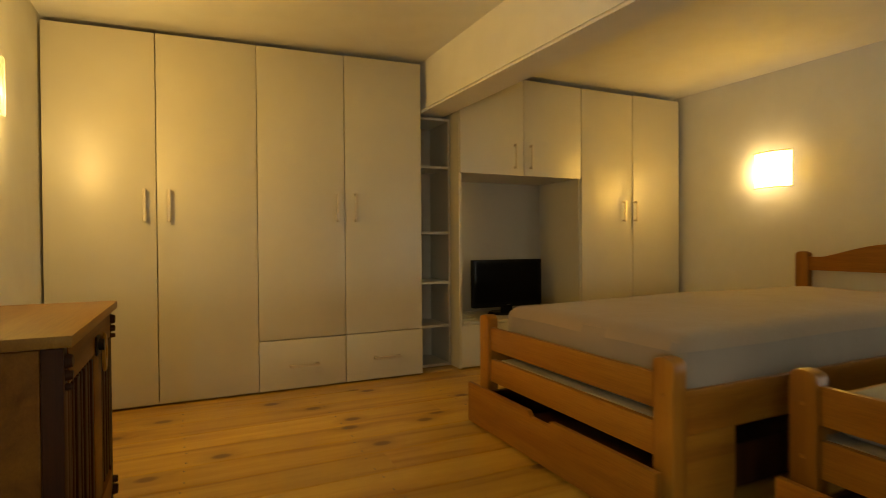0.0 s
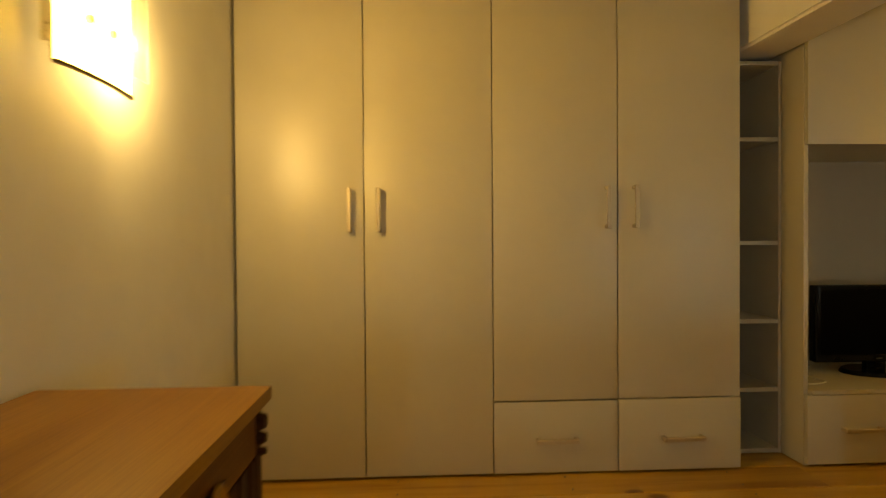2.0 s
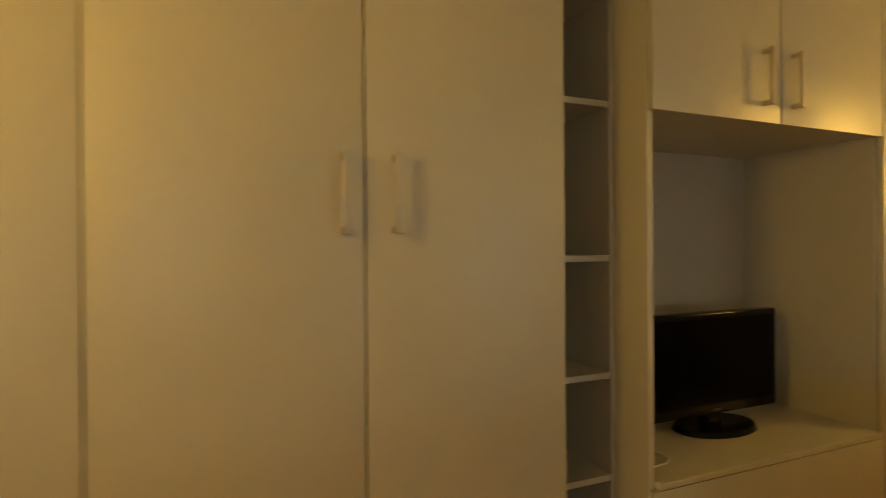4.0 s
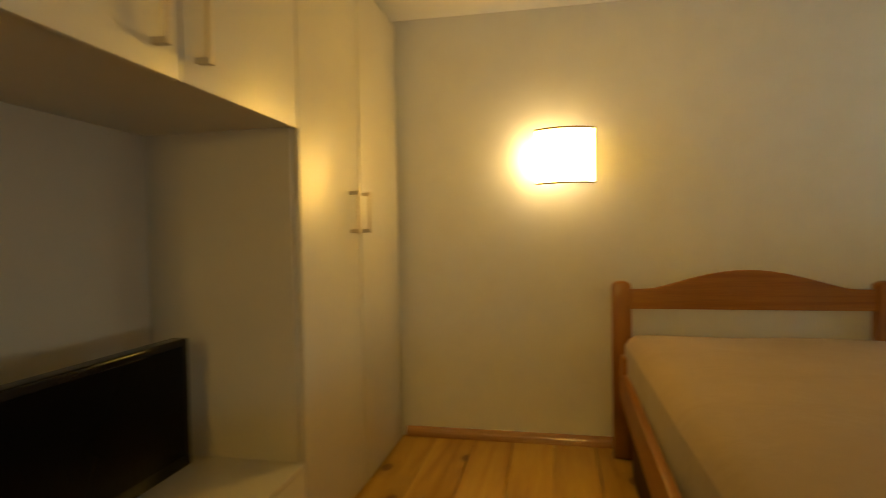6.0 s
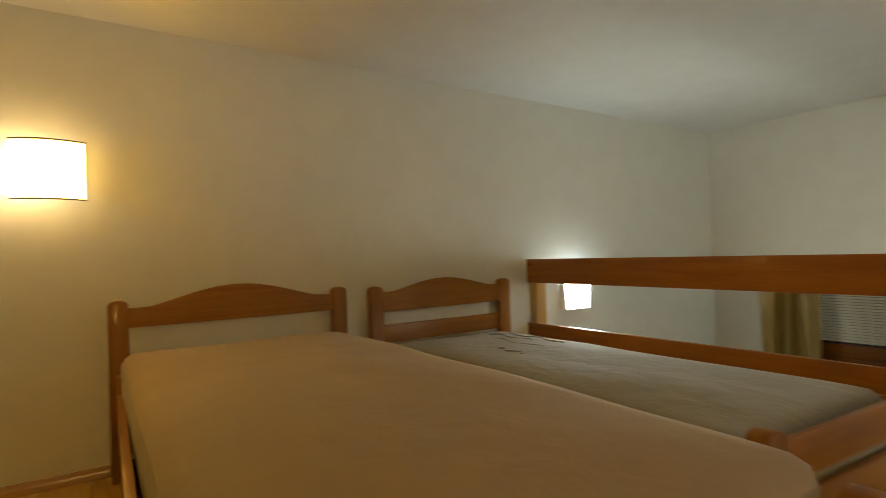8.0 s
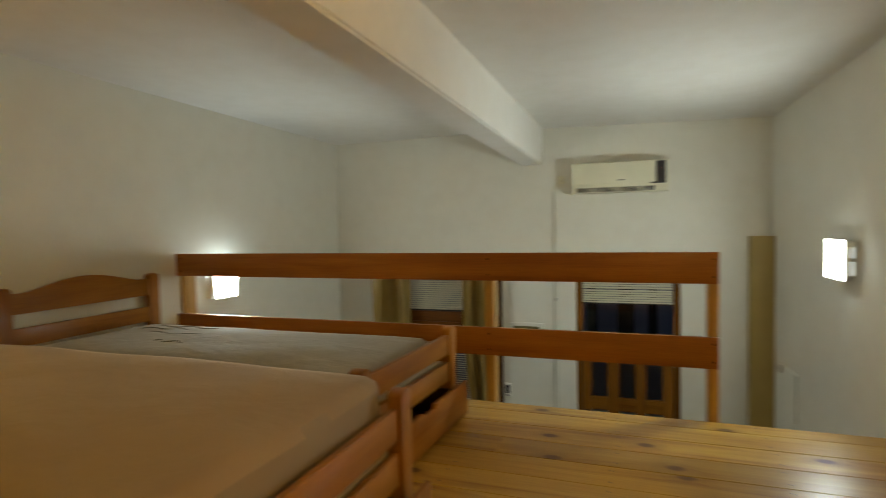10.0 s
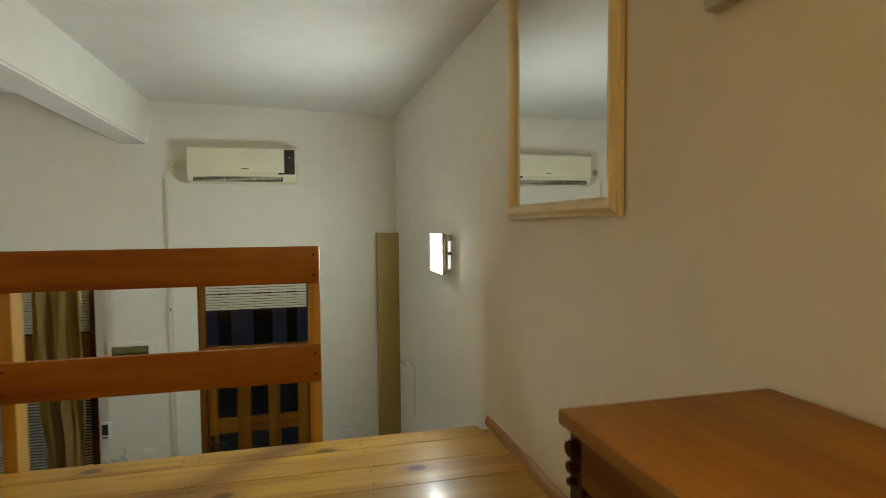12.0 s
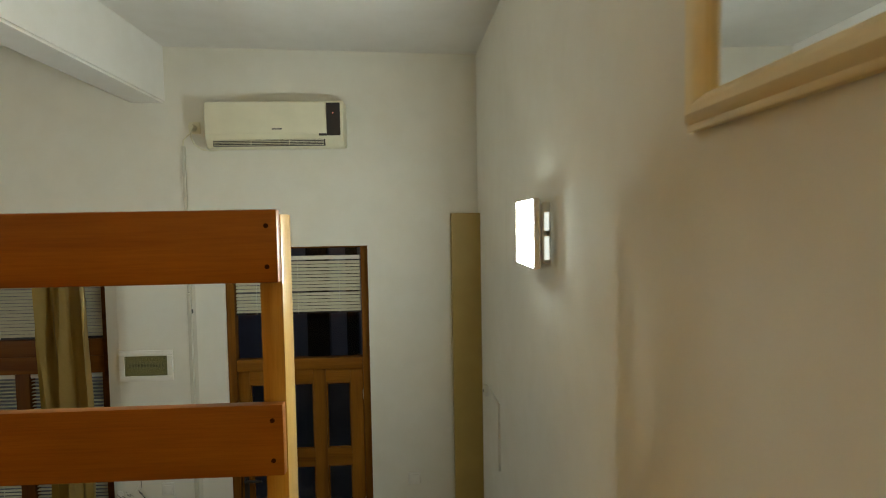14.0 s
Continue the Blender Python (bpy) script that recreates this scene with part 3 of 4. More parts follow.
            if w.x < xf + 0.06:
                v.co.x -= rake * (yn - w.y) / (yn - ys)
    return b


def mattress(name, base, label, x0, x1, y0, y1, z0, z1, material, crown, waves):
    """Soft slab: rounded edges, slightly crowned and creased top."""
    m = thing(name, base, label, "mattress")
    bm = bmesh.new()
    bmesh.ops.create_cube(bm, size=1)
    for v in bm.verts:
        v.co = Vector(((x0 + x1) / 2 + v.co.x * (x1 - x0), (y0 + y1) / 2 + v.co.y * (y1 - y0), (z0 + z1) / 2 + v.co.z * (z1 - z0)))
    bmesh.ops.subdivide_edges(bm, edges=[e for e in bm.edges if abs(e.verts[0].co.x - e.verts[1].co.x) > 0.5], cuts=47, use_grid_fill=True)
    bmesh.ops.subdivide_edges(bm, edges=[e for e in bm.edges if abs(e.verts[0].co.y - e.verts[1].co.y) > 0.3], cuts=23, use_grid_fill=True)
    bmesh.ops.subdivide_edges(bm, edges=[e for e in bm.edges if abs(e.verts[0].co.z - e.verts[1].co.z) > 0.05], cuts=5, use_grid_fill=True)
    r, cx, cy, cz = min(0.05, (z1 - z0) / 2.2), (x0 + x1) / 2, (y0 + y1) / 2, (z0 + z1) / 2
    for v in bm.verts:
        q = Vector((min(max(v.co.x, x0 + r), x1 - r), min(max(v.co.y, y0 + r), y1 - r), min(max(v.co.z, z0 + r), z1 - r)))
        d = v.co - q
        if d.length > 1e-6:
            v.co = q + d.normalized() * min(r, d.length)
        top = max(0, (v.co.z - cz) / (z1 - cz))
        v.co.z += top * crown * (1 - ((v.co.x - cx) / (x1 - cx)) ** 4) * (1 - ((v.co.y - cy) / (y1 - cy)) ** 4)
        v.co.z += top * waves * noise.noise(Vector((v.co.x * 2.3, v.co.y * 3.1, 1.7)))
        side = 1 - top
        if side > 0.3:
            bulge = waves * 1.2 * noise.noise(Vector((v.co.x * 4, v.co.y * 4, v.co.z * 2)))
            v.co.y += math.copysign(bulge, v.co.y - cy)
    bm.normal_update()
    bm.faces.index_update()
    band = bm.copy()
    band.faces.index_update()
    low = {f.index for f in bm.faces if f.normal.z < 0.45 and f.calc_center_median().z < z1 - 0.03}
    bmesh.ops.delete(bm, geom=[f for f in bm.faces if f.index in low], context="FACES")
    bmesh.ops.delete(band, geom=[f for f in band.faces if f.index not in low], context="FACES")
    part("cover", bm, material, m)
    # The thick mattress takes the colour greyed for cool light on its sides.
    part("side_band", band, material if material is SHEET_B else SHEET_COOL_LIT, m, "plain cloth sides of the cover, split from its top")
    return m


slatted_bed((3.1, -1.49, 0.0), "orange pine single bed with arched headboard and foot drawer ajar", 1.925, 4.255, -0.975, -2.030, 0.508, 0.776, 0.822, 1.842, (0.515, 0.655), 0.048)
slatted_bed((3.25, -2.72, 0.0), "lower orange pine bed beside the platform railing", 2.200, 4.285, -2.262, -3.185, 0.492, 0.762, 0.790, 2.120, (0.540, 0.616), 0.0, 0.046)
bed_1 = bpy.data.objects["single_bed"]
part("corner_block", block(4.10, 4.185, -1.050, -1.010, 0.4005, 0.470, 0.004, 2), BEDWOOD_Z, bed_1)
mattress("mattress", (3.1, -1.49, 0.30), "thick beige-grey mattress in a plain fitted cover", 1.975, 4.215, -2.025, -1.030, 0.302, 0.552, SHEET, 0.032, 0.009)
mattress("mattress", (3.25, -2.72, 0.30), "thin pale mattress with creases in its loose cover", 2.245, 4.255, -3.160, -2.287, 0.302, 0.428, SHEET_B, 0.028, 0.010)
# creases lying across the thin mattress
cr = bpy.data.objects["mattress.001"]
for k, (x0, x1, y) in enumerate(((3.55, 4.0, -2.98), (3.30, 3.90, -2.80), (3.45, 3.65, -2.62), (3.7, 4.05, -2.90))):
    pts = [(x0 + (x1 - x0) * i / 8, y + 0.02 * math.sin(i * 1.3 + k), 0.454 + 0.002 * math.sin(i * 2.1)) for i in range(9)]
    part("crease", tube(pts, 0.004, 6), SHEET_B, cr)

# ---- low chest by the west wall ----
CX, CY0, CY1, CZ = 0.430, -1.845, -1.080, 0.662
ch = thing("chest", (0.22, -1.45, 0.0), "low carved brown wooden chest with iron latch against the wall", "chest")
part("top", block(0.004, CX, CY0, CY1, CZ - 0.026, CZ, 0.005, 2), CHEST_TOP, ch, "smooth honey-brown wooden top")
bx = CX - 0.018
part("body", block(0.012, bx - 0.022, CY0 + 0.022, CY1 - 0.022, 0.055, CZ - 0.027), DARK_WOOD_SHADE, ch)
part("end_panel", block(0.046, bx - 0.041, CY0 + 0.010, CY0 + 0.0215, 0.05, CZ - 0.028, 0.002, 1), CHEST_RAIL, ch)
part("end_panel", block(0.046, bx - 0.041, CY1 - 0.0215, CY1 - 0.010, 0.05, CZ - 0.028, 0.002, 1), CHEST_RAIL, ch)
for y in (CY0 + 0.008, CY1 - 0.050):
    part("stile", block(bx - 0.040, bx, y, y + 0.042, 0.0, CZ - 0.027, 0.004, 2), DARK_WOOD_SHADE, ch)
for y in (CY0 + 0.008, CY1 - 0.050):
    part("stile", block(0.008, 0.045, y, y + 0.042, 0.0, CZ - 0.027, 0.004, 2), DARK_WOOD_SHADE, ch)
part("top_rail", block(bx - 0.020, bx + 0.002, CY0 + 0.050, CY1 - 0.050, CZ - 0.112, CZ - 0.027, 0.003, 2), CHEST_RAIL, ch, "paler brown rail under the top")
prof = [(CY0 + 0.050, 0.055), (CY0 + 0.10, 0.030), (CY0 + 0.20, 0.055), (CY1 - 0.20, 0.055), (CY1 - 0.10, 0.030), (CY1 - 0.050, 0.055), (CY1 - 0.050, 0.115), (CY0 + 0.050, 0.115)]
part("bottom_rail", prism(prof, "x", bx - 0.020, bx + 0.003, 0.003, 1), CHEST_RAIL, ch)
mid = (CY0 + CY1) / 2 + 0.03
part("centre_stile", block(bx - 0.020, bx, mid - 0.012, mid + 0.112, 0.116, CZ - 0.113, 0.003, 2), CHEST_RAIL, ch)
for a, b in ((CY0 + 0.052, mid - 0.014), (mid + 0.114, CY1 - 0.052)):
    dp = part("door", block(bx - 0.021, bx - 0.012, a, b, 0.117, CZ - 0.114), DARK_WOOD_SHADE, ch, "dark reeded door panel")
    n = 10
    for k in range(n):
        y = a + (b - a) * (k + 0.5) / n
        wv = 0.010 if k % 3 else 0.013
        part("reed", block(bx - 0.0125, bx - (0.004 if k % 3 else 0.001), y - wv, y + wv, 0.128, CZ - 0.122, 0.0035, 2), DARK_WOOD_SHADE, dp)
# carved scroll brackets at both ends of the rail and at the feet
for y in (CY0 + 0.029, CY1 - 0.029):
    br = bmesh.new()
    for z, r in ((CZ - 0.058, 0.018), (CZ - 0.088, 0.013), (CZ - 0.112, 0.009)):
        merge(br, rod((bx - 0.004, y, z), (bx + 0.014, y, z), r, 16, r * 0.7))
    part("bracket", br, DARK_WOOD_SHADE, ch, "carved scroll bracket")
    ft = bmesh.new()
    for z, r in ((0.075, 0.014), (0.042, 0.020)):
        merge(ft, rod((bx - 0.004, y, z), (bx + 0.016, y, z), r, 16, r * 0.75))
    part("foot_scroll", ft, DARK_WOOD_SHADE, ch)
lt = part("latch", block(bx + 0.0025, bx + 0.009, mid - 0.012, mid + 0.032, CZ - 0.118, CZ - 0.066, 0.003, 2), IRON, ch, "black iron latch plate")
# Dark plate laid where the pull's shadow falls beside it.
part("latch_plate", block(bx + 0.0025, bx + 0.008, mid + 0.112, mid + 0.138, CZ - 0.165, CZ - 0.082, 0.003, 2), IRON, lt)
part("bolt", rod((bx + 0.008, mid + 0.010, CZ - 0.090), (bx + 0.022, mid + 0.010, CZ - 0.090), 0.016, 16), IRON, lt)
bm, n = bmesh.new(), 28
rims = []
for ry, rz, dx in ((0.032, 0.056, 0.0085), (0.032, 0.056, 0.013), (0.028, 0.052, 0.017), (0.013, 0.022, 0.017), (0.011, 0.020, 0.015), (0.011, 0.020, 0.0085)):
    rims.append([bm.verts.new((bx + dx, mid + 0.094 + ry * math.sin(math.tau * k / n), CZ - 0.126 + rz * math.cos(math.tau * k / n))) for k in range(n)])
for p_, q_ in zip(rims, rims[1:] + rims[:1]):
    for k in range(n):
        bm.faces.new((p_[k], p_[(k + 1) % n], q_[(k + 1) % n], q_[k]))
part("pull", bm, CHEST_TOP, lt, "oval brown wooden pull with a slot")


# ---- railing along the platform's edge ----
rl = thing("railing", (2.5, EDGE - 0.03, -0.2), "orange pine railing with two wide boards on outer posts", "railing")
for x in (0.812, 2.000, 4.318):
    part("post", block(x - 0.026, x + 0.026, EDGE - 0.110, EDGE - 0.018, -0.19, 0.868, 0.004, 2), RAILPOST_LIT, rl)
for z0, z1 in ((0.715, 0.878), (0.276, 0.440)):
    bd = part("board", block(0.788, XE - 0.004, EDGE - 0.0175, EDGE + 0.010, z0, z1, 0.005, 2), RAILWOOD, rl, "wide lacquered pine board")
    for x in (0.812, 2.000, 4.318):
        for z in (z0 + 0.036, z1 - 0.036):
            part("screw", rod((x, EDGE + 0.009, z), (x, EDGE + 0.0115, z), 0.0055, 10), DARK_WOOD_SHADE, bd)

# ---- west wall: mirror, pegs ----
mr = thing("mirror", (0.0, -2.74, 0.99), "large wall mirror in a moulded cream-gold frame", "mirror")
MY0, MY1, MZ0, MZ1 = -3.152, -2.324, 0.987, 1.925
MW = 0.056
prof = [(0.0, 0.003), (0.0, 0.024), (0.005, 0.030), (0.010, 0.031), (0.014, 0.042), (0.024, 0.052), (0.036, 0.050), (0.046, 0.036), (0.052, 0.026), (0.0535, 0.026), (MW, 0.016), (MW, 0.003)]
bm = bmesh.new()
loops = []
for (y, z, sy, sz) in ((MY0, MZ0, 1, 1), (MY1, MZ0, -1, 1), (MY1, MZ1, -1, -1), (MY0, MZ1, 1, -1)):
    loops.append([bm.verts.new((0.002 + d * 0.64, y + sy * u, z + sz * u)) for u, d in prof])
for k in range(4):
    a, b = loops[k], loops[(k + 1) % 4]
    for j in range(len(prof)):
        bm.faces.new((a[j], a[(j + 1) % len(prof)], b[(j + 1) % len(prof)], b[j]))
part("frame", bm, FRAMEWOOD, mr, "moulded cream-gold frame")
part("glass", block(0.004, 0.008, MY0 + MW - 0.006, MY1 - MW + 0.006, MZ0 + MW - 0.006, MZ1 - MW + 0.006), MIRROR_M, mr, "silvered mirror glass")


# double socket standing proud of the west wall, beside the mirror
SZ = 1.440
ds = thing("wall_socket", (0.0, -1.905, SZ - 0.044), "surface-mounted white double wall socket beside the mirror", "socket")
part("back_box", block(0.001, 0.030, -1.994, -1.816, SZ - 0.044, SZ + 0.044, 0.005, 3), DUCT, ds)
for y in (-1.950, -1.860):
    face = part("faceplate", block(0.0302, 0.036, y - 0.042, y + 0.042, SZ - 0.041, SZ + 0.041, 0.003, 2), DUCT, ds)
    part("cup", rod((0.0362, y, SZ), (0.0372, y, SZ), 0.021, 24), DUCT, face)
    for dz in (-0.0095, 0.0095):
        part("pin_hole", rod((0.0373, y, SZ + dz), (0.0376, y, SZ + dz), 0.003, 10), DARK, face)



# ---- wall lamps ----
def plate_lamp(side, x, y, z, wide, high, lit, label, bulb, back_plate=None):
    """Bowed sheet of frosted glass before a metal wall plate; side +1 looks east, -1 west."""
    l = thing("wall_lamp", (x, y, z - high / 2), label, "wall lamp", "wall lamps")

    def d(v):
        return x + side * v

    warm = lit in (WARM, WARM_2)
    colour, watts, open_top = bulb
    half = wide / 2
    part("wall_plate", block(*sorted((d(0.001), d(0.018))), y - 0.055, y + 0.055, z - 0.055, z + 0.055, 0.004, 2), CHROME, l)
    part("arm", block(*sorted((d(0.017), d(0.036))), y - 0.010, y + 0.010, z - 0.012, z + 0.012, 0.002, 1), CHROME, l)
    if warm:
        n, out, bow, near = 12, [], 0.010 if lit is WARM else 0.044, 0.050 if lit is WARM else 0.060
        for k in range(n + 1):
            u = -1 + 2 * k / n
            out.append((d(near + 0.006 + bow * (1 - u * u)), y + u * half))
        for k in range(n, -1, -1):
            u = -1 + 2 * k / n
            out.append((d(near + bow * (1 - u * u)), y + u * half))
        sh = prism(out, "z", z - high / 2 + 0.008, z + high / 2 - 0.008)
        part("shade", sh, lit, l, "glowing bowed frosted glass")
        # Unseen sheet, added to keep the glowing glass from lighting the wall behind.
        rear = [(x + (a - x) - side * 0.007, b) for a, b in out]
        part("reflector", prism(rear, "z", z - high / 2 + 0.006, z + high / 2 - 0.006), WHITE_PL, l, "white sheet added behind the glass to block its light")
        for s in (-1, 1):
            zs = z + s * (high / 2 - 0.004)
            edge = prism(out, "z", zs - 0.0035, zs + 0.0035)
            for v in edge.verts:
                v.co.y = y + (v.co.y - y) * 1.03
                v.co.x += side * (0.004 if abs(v.co.x - x) > near + 0.003 else -0.001)
            part("trim_strip", edge, TRIM, l, "thin bronze metal strip")
        # Unseen plate, added to block the bulb's light on the south side.
        part("bulb_holder", block(*sorted((d(0.018), d(near - 0.007))), y - half + 0.012, y - half + 0.018, z - 0.085, z + 0.085, 0.002, 1), CHROME, l)
        spot, soft = ((d(0.046), y + half + 0.002, z) if lit is WARM else (d(0.052), y + half - 0.014, z)), 0.026
    else:
        sh = block(*sorted((d(0.056), d(0.080))), y - half, y + half, z - high / 2, z + high / 2, 0.010, 4)
        fr = block(*sorted((d(0.0802), d(0.0818))), y - half + 0.005, y + half - 0.005, z - high / 2 + 0.006, z + high / 2 - 0.006, 0.0007, 2)
        if open_top:                    # bowl: drawn in towards the bottom
            for v in sh.verts[:] + fr.verts[:]:
                if v.co.z < z:
                    v.co.y = y + (v.co.y - y) * 0.84
        shade = part("shade", sh, WHITE_PL, l, "white glass body with rounded edges")
        part("diffuser", fr, lit, shade, "glowing frosted front")
        if open_top:
            # Unseen plates, added to shape the bulb's light into an upward fan.
            part("rear_screen", block(*sorted((d(0.018), d(0.021))), y - half * 0.84, y + half * 0.84, z - high / 2 + 0.006, z + 0.03), WHITE_PL, l)
            for s in (-1, 1):
                part("cheek", block(*sorted((d(0.002), d(0.0555))), y + s * half * 0.86 - 0.0015, y + s * half * 0.86 + 0.0015, z - high / 2 + 0.004, z + high / 2 - 0.012), WHITE_PL, l)
            part("floor_plate", block(*sorted((d(0.018), d(0.054))), y - half * 0.84, y + half * 0.84, z - high / 2 + 0.003, z - high / 2 + 0.006), WHITE_PL, l)
        else:
            part("housing", block(*sorted((d(0.001), d(0.030))), y - 0.07, y + 0.055, z - 0.105, z + 0.105, 0.004, 2), WHITE_PL, l, "white metal housing on the wall")
            for a, b in ((0.008, 0.070), (-0.092, -0.012)):
                part("slot", block(*sorted((d(0.006), d(0.022))), y + 0.0552, y + 0.0565, z + a, z + b), SLOT, l, "lit vent slot")
        spot, soft = (d(0.033), y, z + 0.040), 0.030
    if watts:
        data = bpy.data.lights.new("bulb", "POINT")
        data.energy, data.color, data.shadow_soft_size = watts, colour, soft
        b_ = new("bulb", data)
        b_.parent = l
        b_.location = Vector(spot) - ORIGIN[l]
    if back_plate:
        a, b, c, e = back_plate
        part("rear_glass", block(*sorted((d(0.062), d(0.066))), a, b, c, e, 0.001, 1), CLEAR_EDGE, l, "smaller clear sheet of glass behind").visible_shadow = False
        for yy in (y - 0.05, y + 0.03):
            part("stud", rod((d(0.062), yy, z - 0.02), (d(0.076), yy, z - 0.02), 0.008, 12), NICKEL, l)
    return l


plate_lamp(1, 0.0, -0.962, 1.385, 0.250, 0.262, WARM, "square glass wall lamp glowing warm yellow above the chest", (HALOGEN_WEST, WARM_BULB, True), (-0.836, -0.776, 1.307, 1.512))
plate_lamp(-1, XE, -0.790, 1.334, 0.256, 0.252, WARM_2, "square glass wall lamp glowing warm yellow beside the bed", (HALOGEN, EAST_BULB, True))
plate_lamp(1, 0.022, -4.130, 0.800, 0.290, 0.235, COOL_2, "glass wall lamp glowing cold white beyond the platform", (BULB_COLOUR, 0, False))
plate_lamp(-1, XE, -3.880, 0.604, 0.265, 0.205, COOL, "glass wall lamp glowing cold white behind the railing", (BULB_COLOUR, COOL_BULB, True))



# ---- south wall: entrance door with transom ----
DY = YS - 0.10
d1 = thing("door_1", ((DX0 + DX1) / 2, DY, ZL), "brown panelled entrance door with dark glass panes and a transom", "door", kind="structure")
for x0, x1 in ((DX0, DX0 + 0.055), (DX1 - 0.055, DX1)):
    part("jamb", block(x0 + 0.001, x1 - 0.001, DY - 0.05, DY + 0.03, ZL, DZ1 - 0.002, 0.004, 2), BROWN_Z, d1)
part("head", block(DX0 + 0.055, DX1 - 0.055, DY - 0.14, DY - 0.06, DZ1 - 0.018, DZ1 - 0.003, 0.004, 2), BROWN_X, d1)
part("transom_rail", block(DX0 + 0.055, DX1 - 0.055, DY - 0.05, DY + 0.028, -0.125, -0.050, 0.005, 2), BROWN_X, d1)
part("transom_pane", block(DX0 + 0.06, DX1 - 0.06, DY - 0.022, DY - 0.016, -0.050, DZ1 - 0.018), CLEAR, d1, "dark night glass")
LX0, LX1 = DX0 + 0.058, DX1 - 0.058
cols = ((0.948, 1.112), (1.196, 1.354), (1.452, 1.616))
rows = ((-0.674, -0.222), (-1.250, -0.790), (-1.95, -1.37))
leaf = part("leaf", block(LX0, cols[0][0], DY - 0.035, DY + 0.006, ZL + 0.01, -0.128, 0.003, 2), BROWN_Z, d1, "panelled door leaf")
for a, b in ((cols[0][1], cols[1][0]), (cols[1][1], cols[2][0]), (cols[2][1], LX1)):
    part("stile", block(a, b, DY - 0.035, DY + 0.006, ZL + 0.01, -0.128, 0.003, 2), BROWN_Z, leaf)
for a, b in cols:
    for z0, z1 in ((-0.2225, -0.128), (-0.790, -0.674), (-1.37, -1.25), (ZL + 0.01, -1.95)):
        part("rail", block(a - 0.001, b + 0.001, DY - 0.034, DY + 0.004, z0, z1, 0.003, 2), BROWN_X, leaf)
    for z0, z1 in rows[:2]:
        part("pane", block(a, b, DY - 0.020, DY - 0.014, z0, z1), FROST, leaf, "dark bluish frosted pane")
        bd = bmesh.new()
        for q in ((a, a + 0.010, z0, z1), (b - 0.010, b, z0, z1), (a + 0.010, b - 0.010, z0, z0 + 0.010), (a + 0.010, b - 0.010, z1 - 0.010, z1)):
            block(q[0], q[1], DY - 0.013, DY - 0.002, q[2], q[3], 0.002, 1, bd)
        part("bead", bd, BROWN_X, leaf)
    part("panel", block(a, b, DY - 0.028, DY - 0.008, -1.95, -1.37, 0.006, 2), BROWN_Z, leaf)
hd = part("door_handle", block(1.640, 1.672, DY + 0.0065, DY + 0.014, -1.02, -0.80, 0.003, 2), DARK, d1, "black lever handle on a plate")
part("lever", rod((1.656, DY + 0.05, -0.86), (1.545, DY + 0.05, -0.865), 0.009, 12), DARK, hd)
part("spindle", rod((1.656, DY + 0.012, -0.86), (1.656, DY + 0.052, -0.86), 0.008, 12), DARK, hd)
for z in (-0.30, -1.05):
    part("hinge", rod((LX0 - 0.004, DY + 0.012, z - 0.035), (LX0 - 0.004, DY + 0.012, z + 0.035), 0.007, 10), CHROME, d1)


def blind(name, label, x0, x1, ztop, zbot, y, pitch=0.0225, tilt=-50, ladders=3, split=None):
    """Venetian blind: head box, tilted slats, bottom bar and cords."""
    b = thing(name, ((x0 + x1) / 2, y, zbot), label, "blind", "venetian blinds")
    part("head_box", block(x0, x1, y - 0.014, y + 0.014, ztop - 0.026, ztop, 0.002, 1), WHITE_PL, b)
    part("bottom_bar", block(x0, x1, y - 0.012, y + 0.012, zbot, zbot + 0.012, 0.002, 1), DARK, b)
    me = None
    n = int((ztop - 0.03 - zbot - 0.012) / pitch)
    mx = (x0 + x1) / 2
    for k in range(n):
        z = ztop - 0.034 - (k + 0.5) * pitch
        if split and z < split:
            z -= 0.007
        if me is None:
            sb = bmesh.new()
            cr, w = [], 0.0108
            for j in range(5):
                u = -1 + j * 0.5
                cr.append((u * w, 0.0016 * (1 - u * u)))
            cr += [(u, v - 0.0007) for u, v in reversed(cr)]
            va = [sb.verts.new((-(x1 - x0) / 2, u, v)) for u, v in cr]
            vb = [sb.verts.new(((x1 - x0) / 2, u, v)) for u, v in cr]
            m_ = len(cr)
            for j in range(m_):
                sb.faces.new((va[j], va[(j + 1) % m_], vb[(j + 1) % m_], vb[j]))
            sb.faces.new(va[::-1])
            sb.faces.new(vb)
            bmesh.ops.recalc_face_normals(sb, faces=sb.faces)
            bmesh.ops.rotate(sb, verts=sb.verts, cent=(0, 0, 0), matrix=Matrix.Rotation(radians(tilt), 3, "X"))
            me = bpy.data.meshes.new("slat")
            sb.to_mesh(me)
            sb.free()
            me.materials.append(SLAT)
        s_ = new("slat", me)
        s_.parent = b
        s_.location = Vector((mx, y, z)) - ORIGIN[b]
    for k in range(ladders):
        x = x0 + (x1 - x0) * (k + 0.5) / ladders
        part("ladder_cord", rod((x, y + 0.0135, zbot), (x, y + 0.0135, ztop - 0.02), 0.0012, 6), WHITE_PL, b)
    return b


blind("venetian_blind", "half-lowered cream venetian blind in the door's transom", DX0 + 0.062, DX1 - 0.062, DZ1 - 0.064, 0.252, DY + 0.008, split=0.400)

# ---- south wall: window with casements ----
WY = YS - 0.09
w1 = thing("window_1", ((WX0 + WX1) / 2, WY, WZ0), "red-brown wooden window with blinds behind gold curtains", "window", kind="structure")
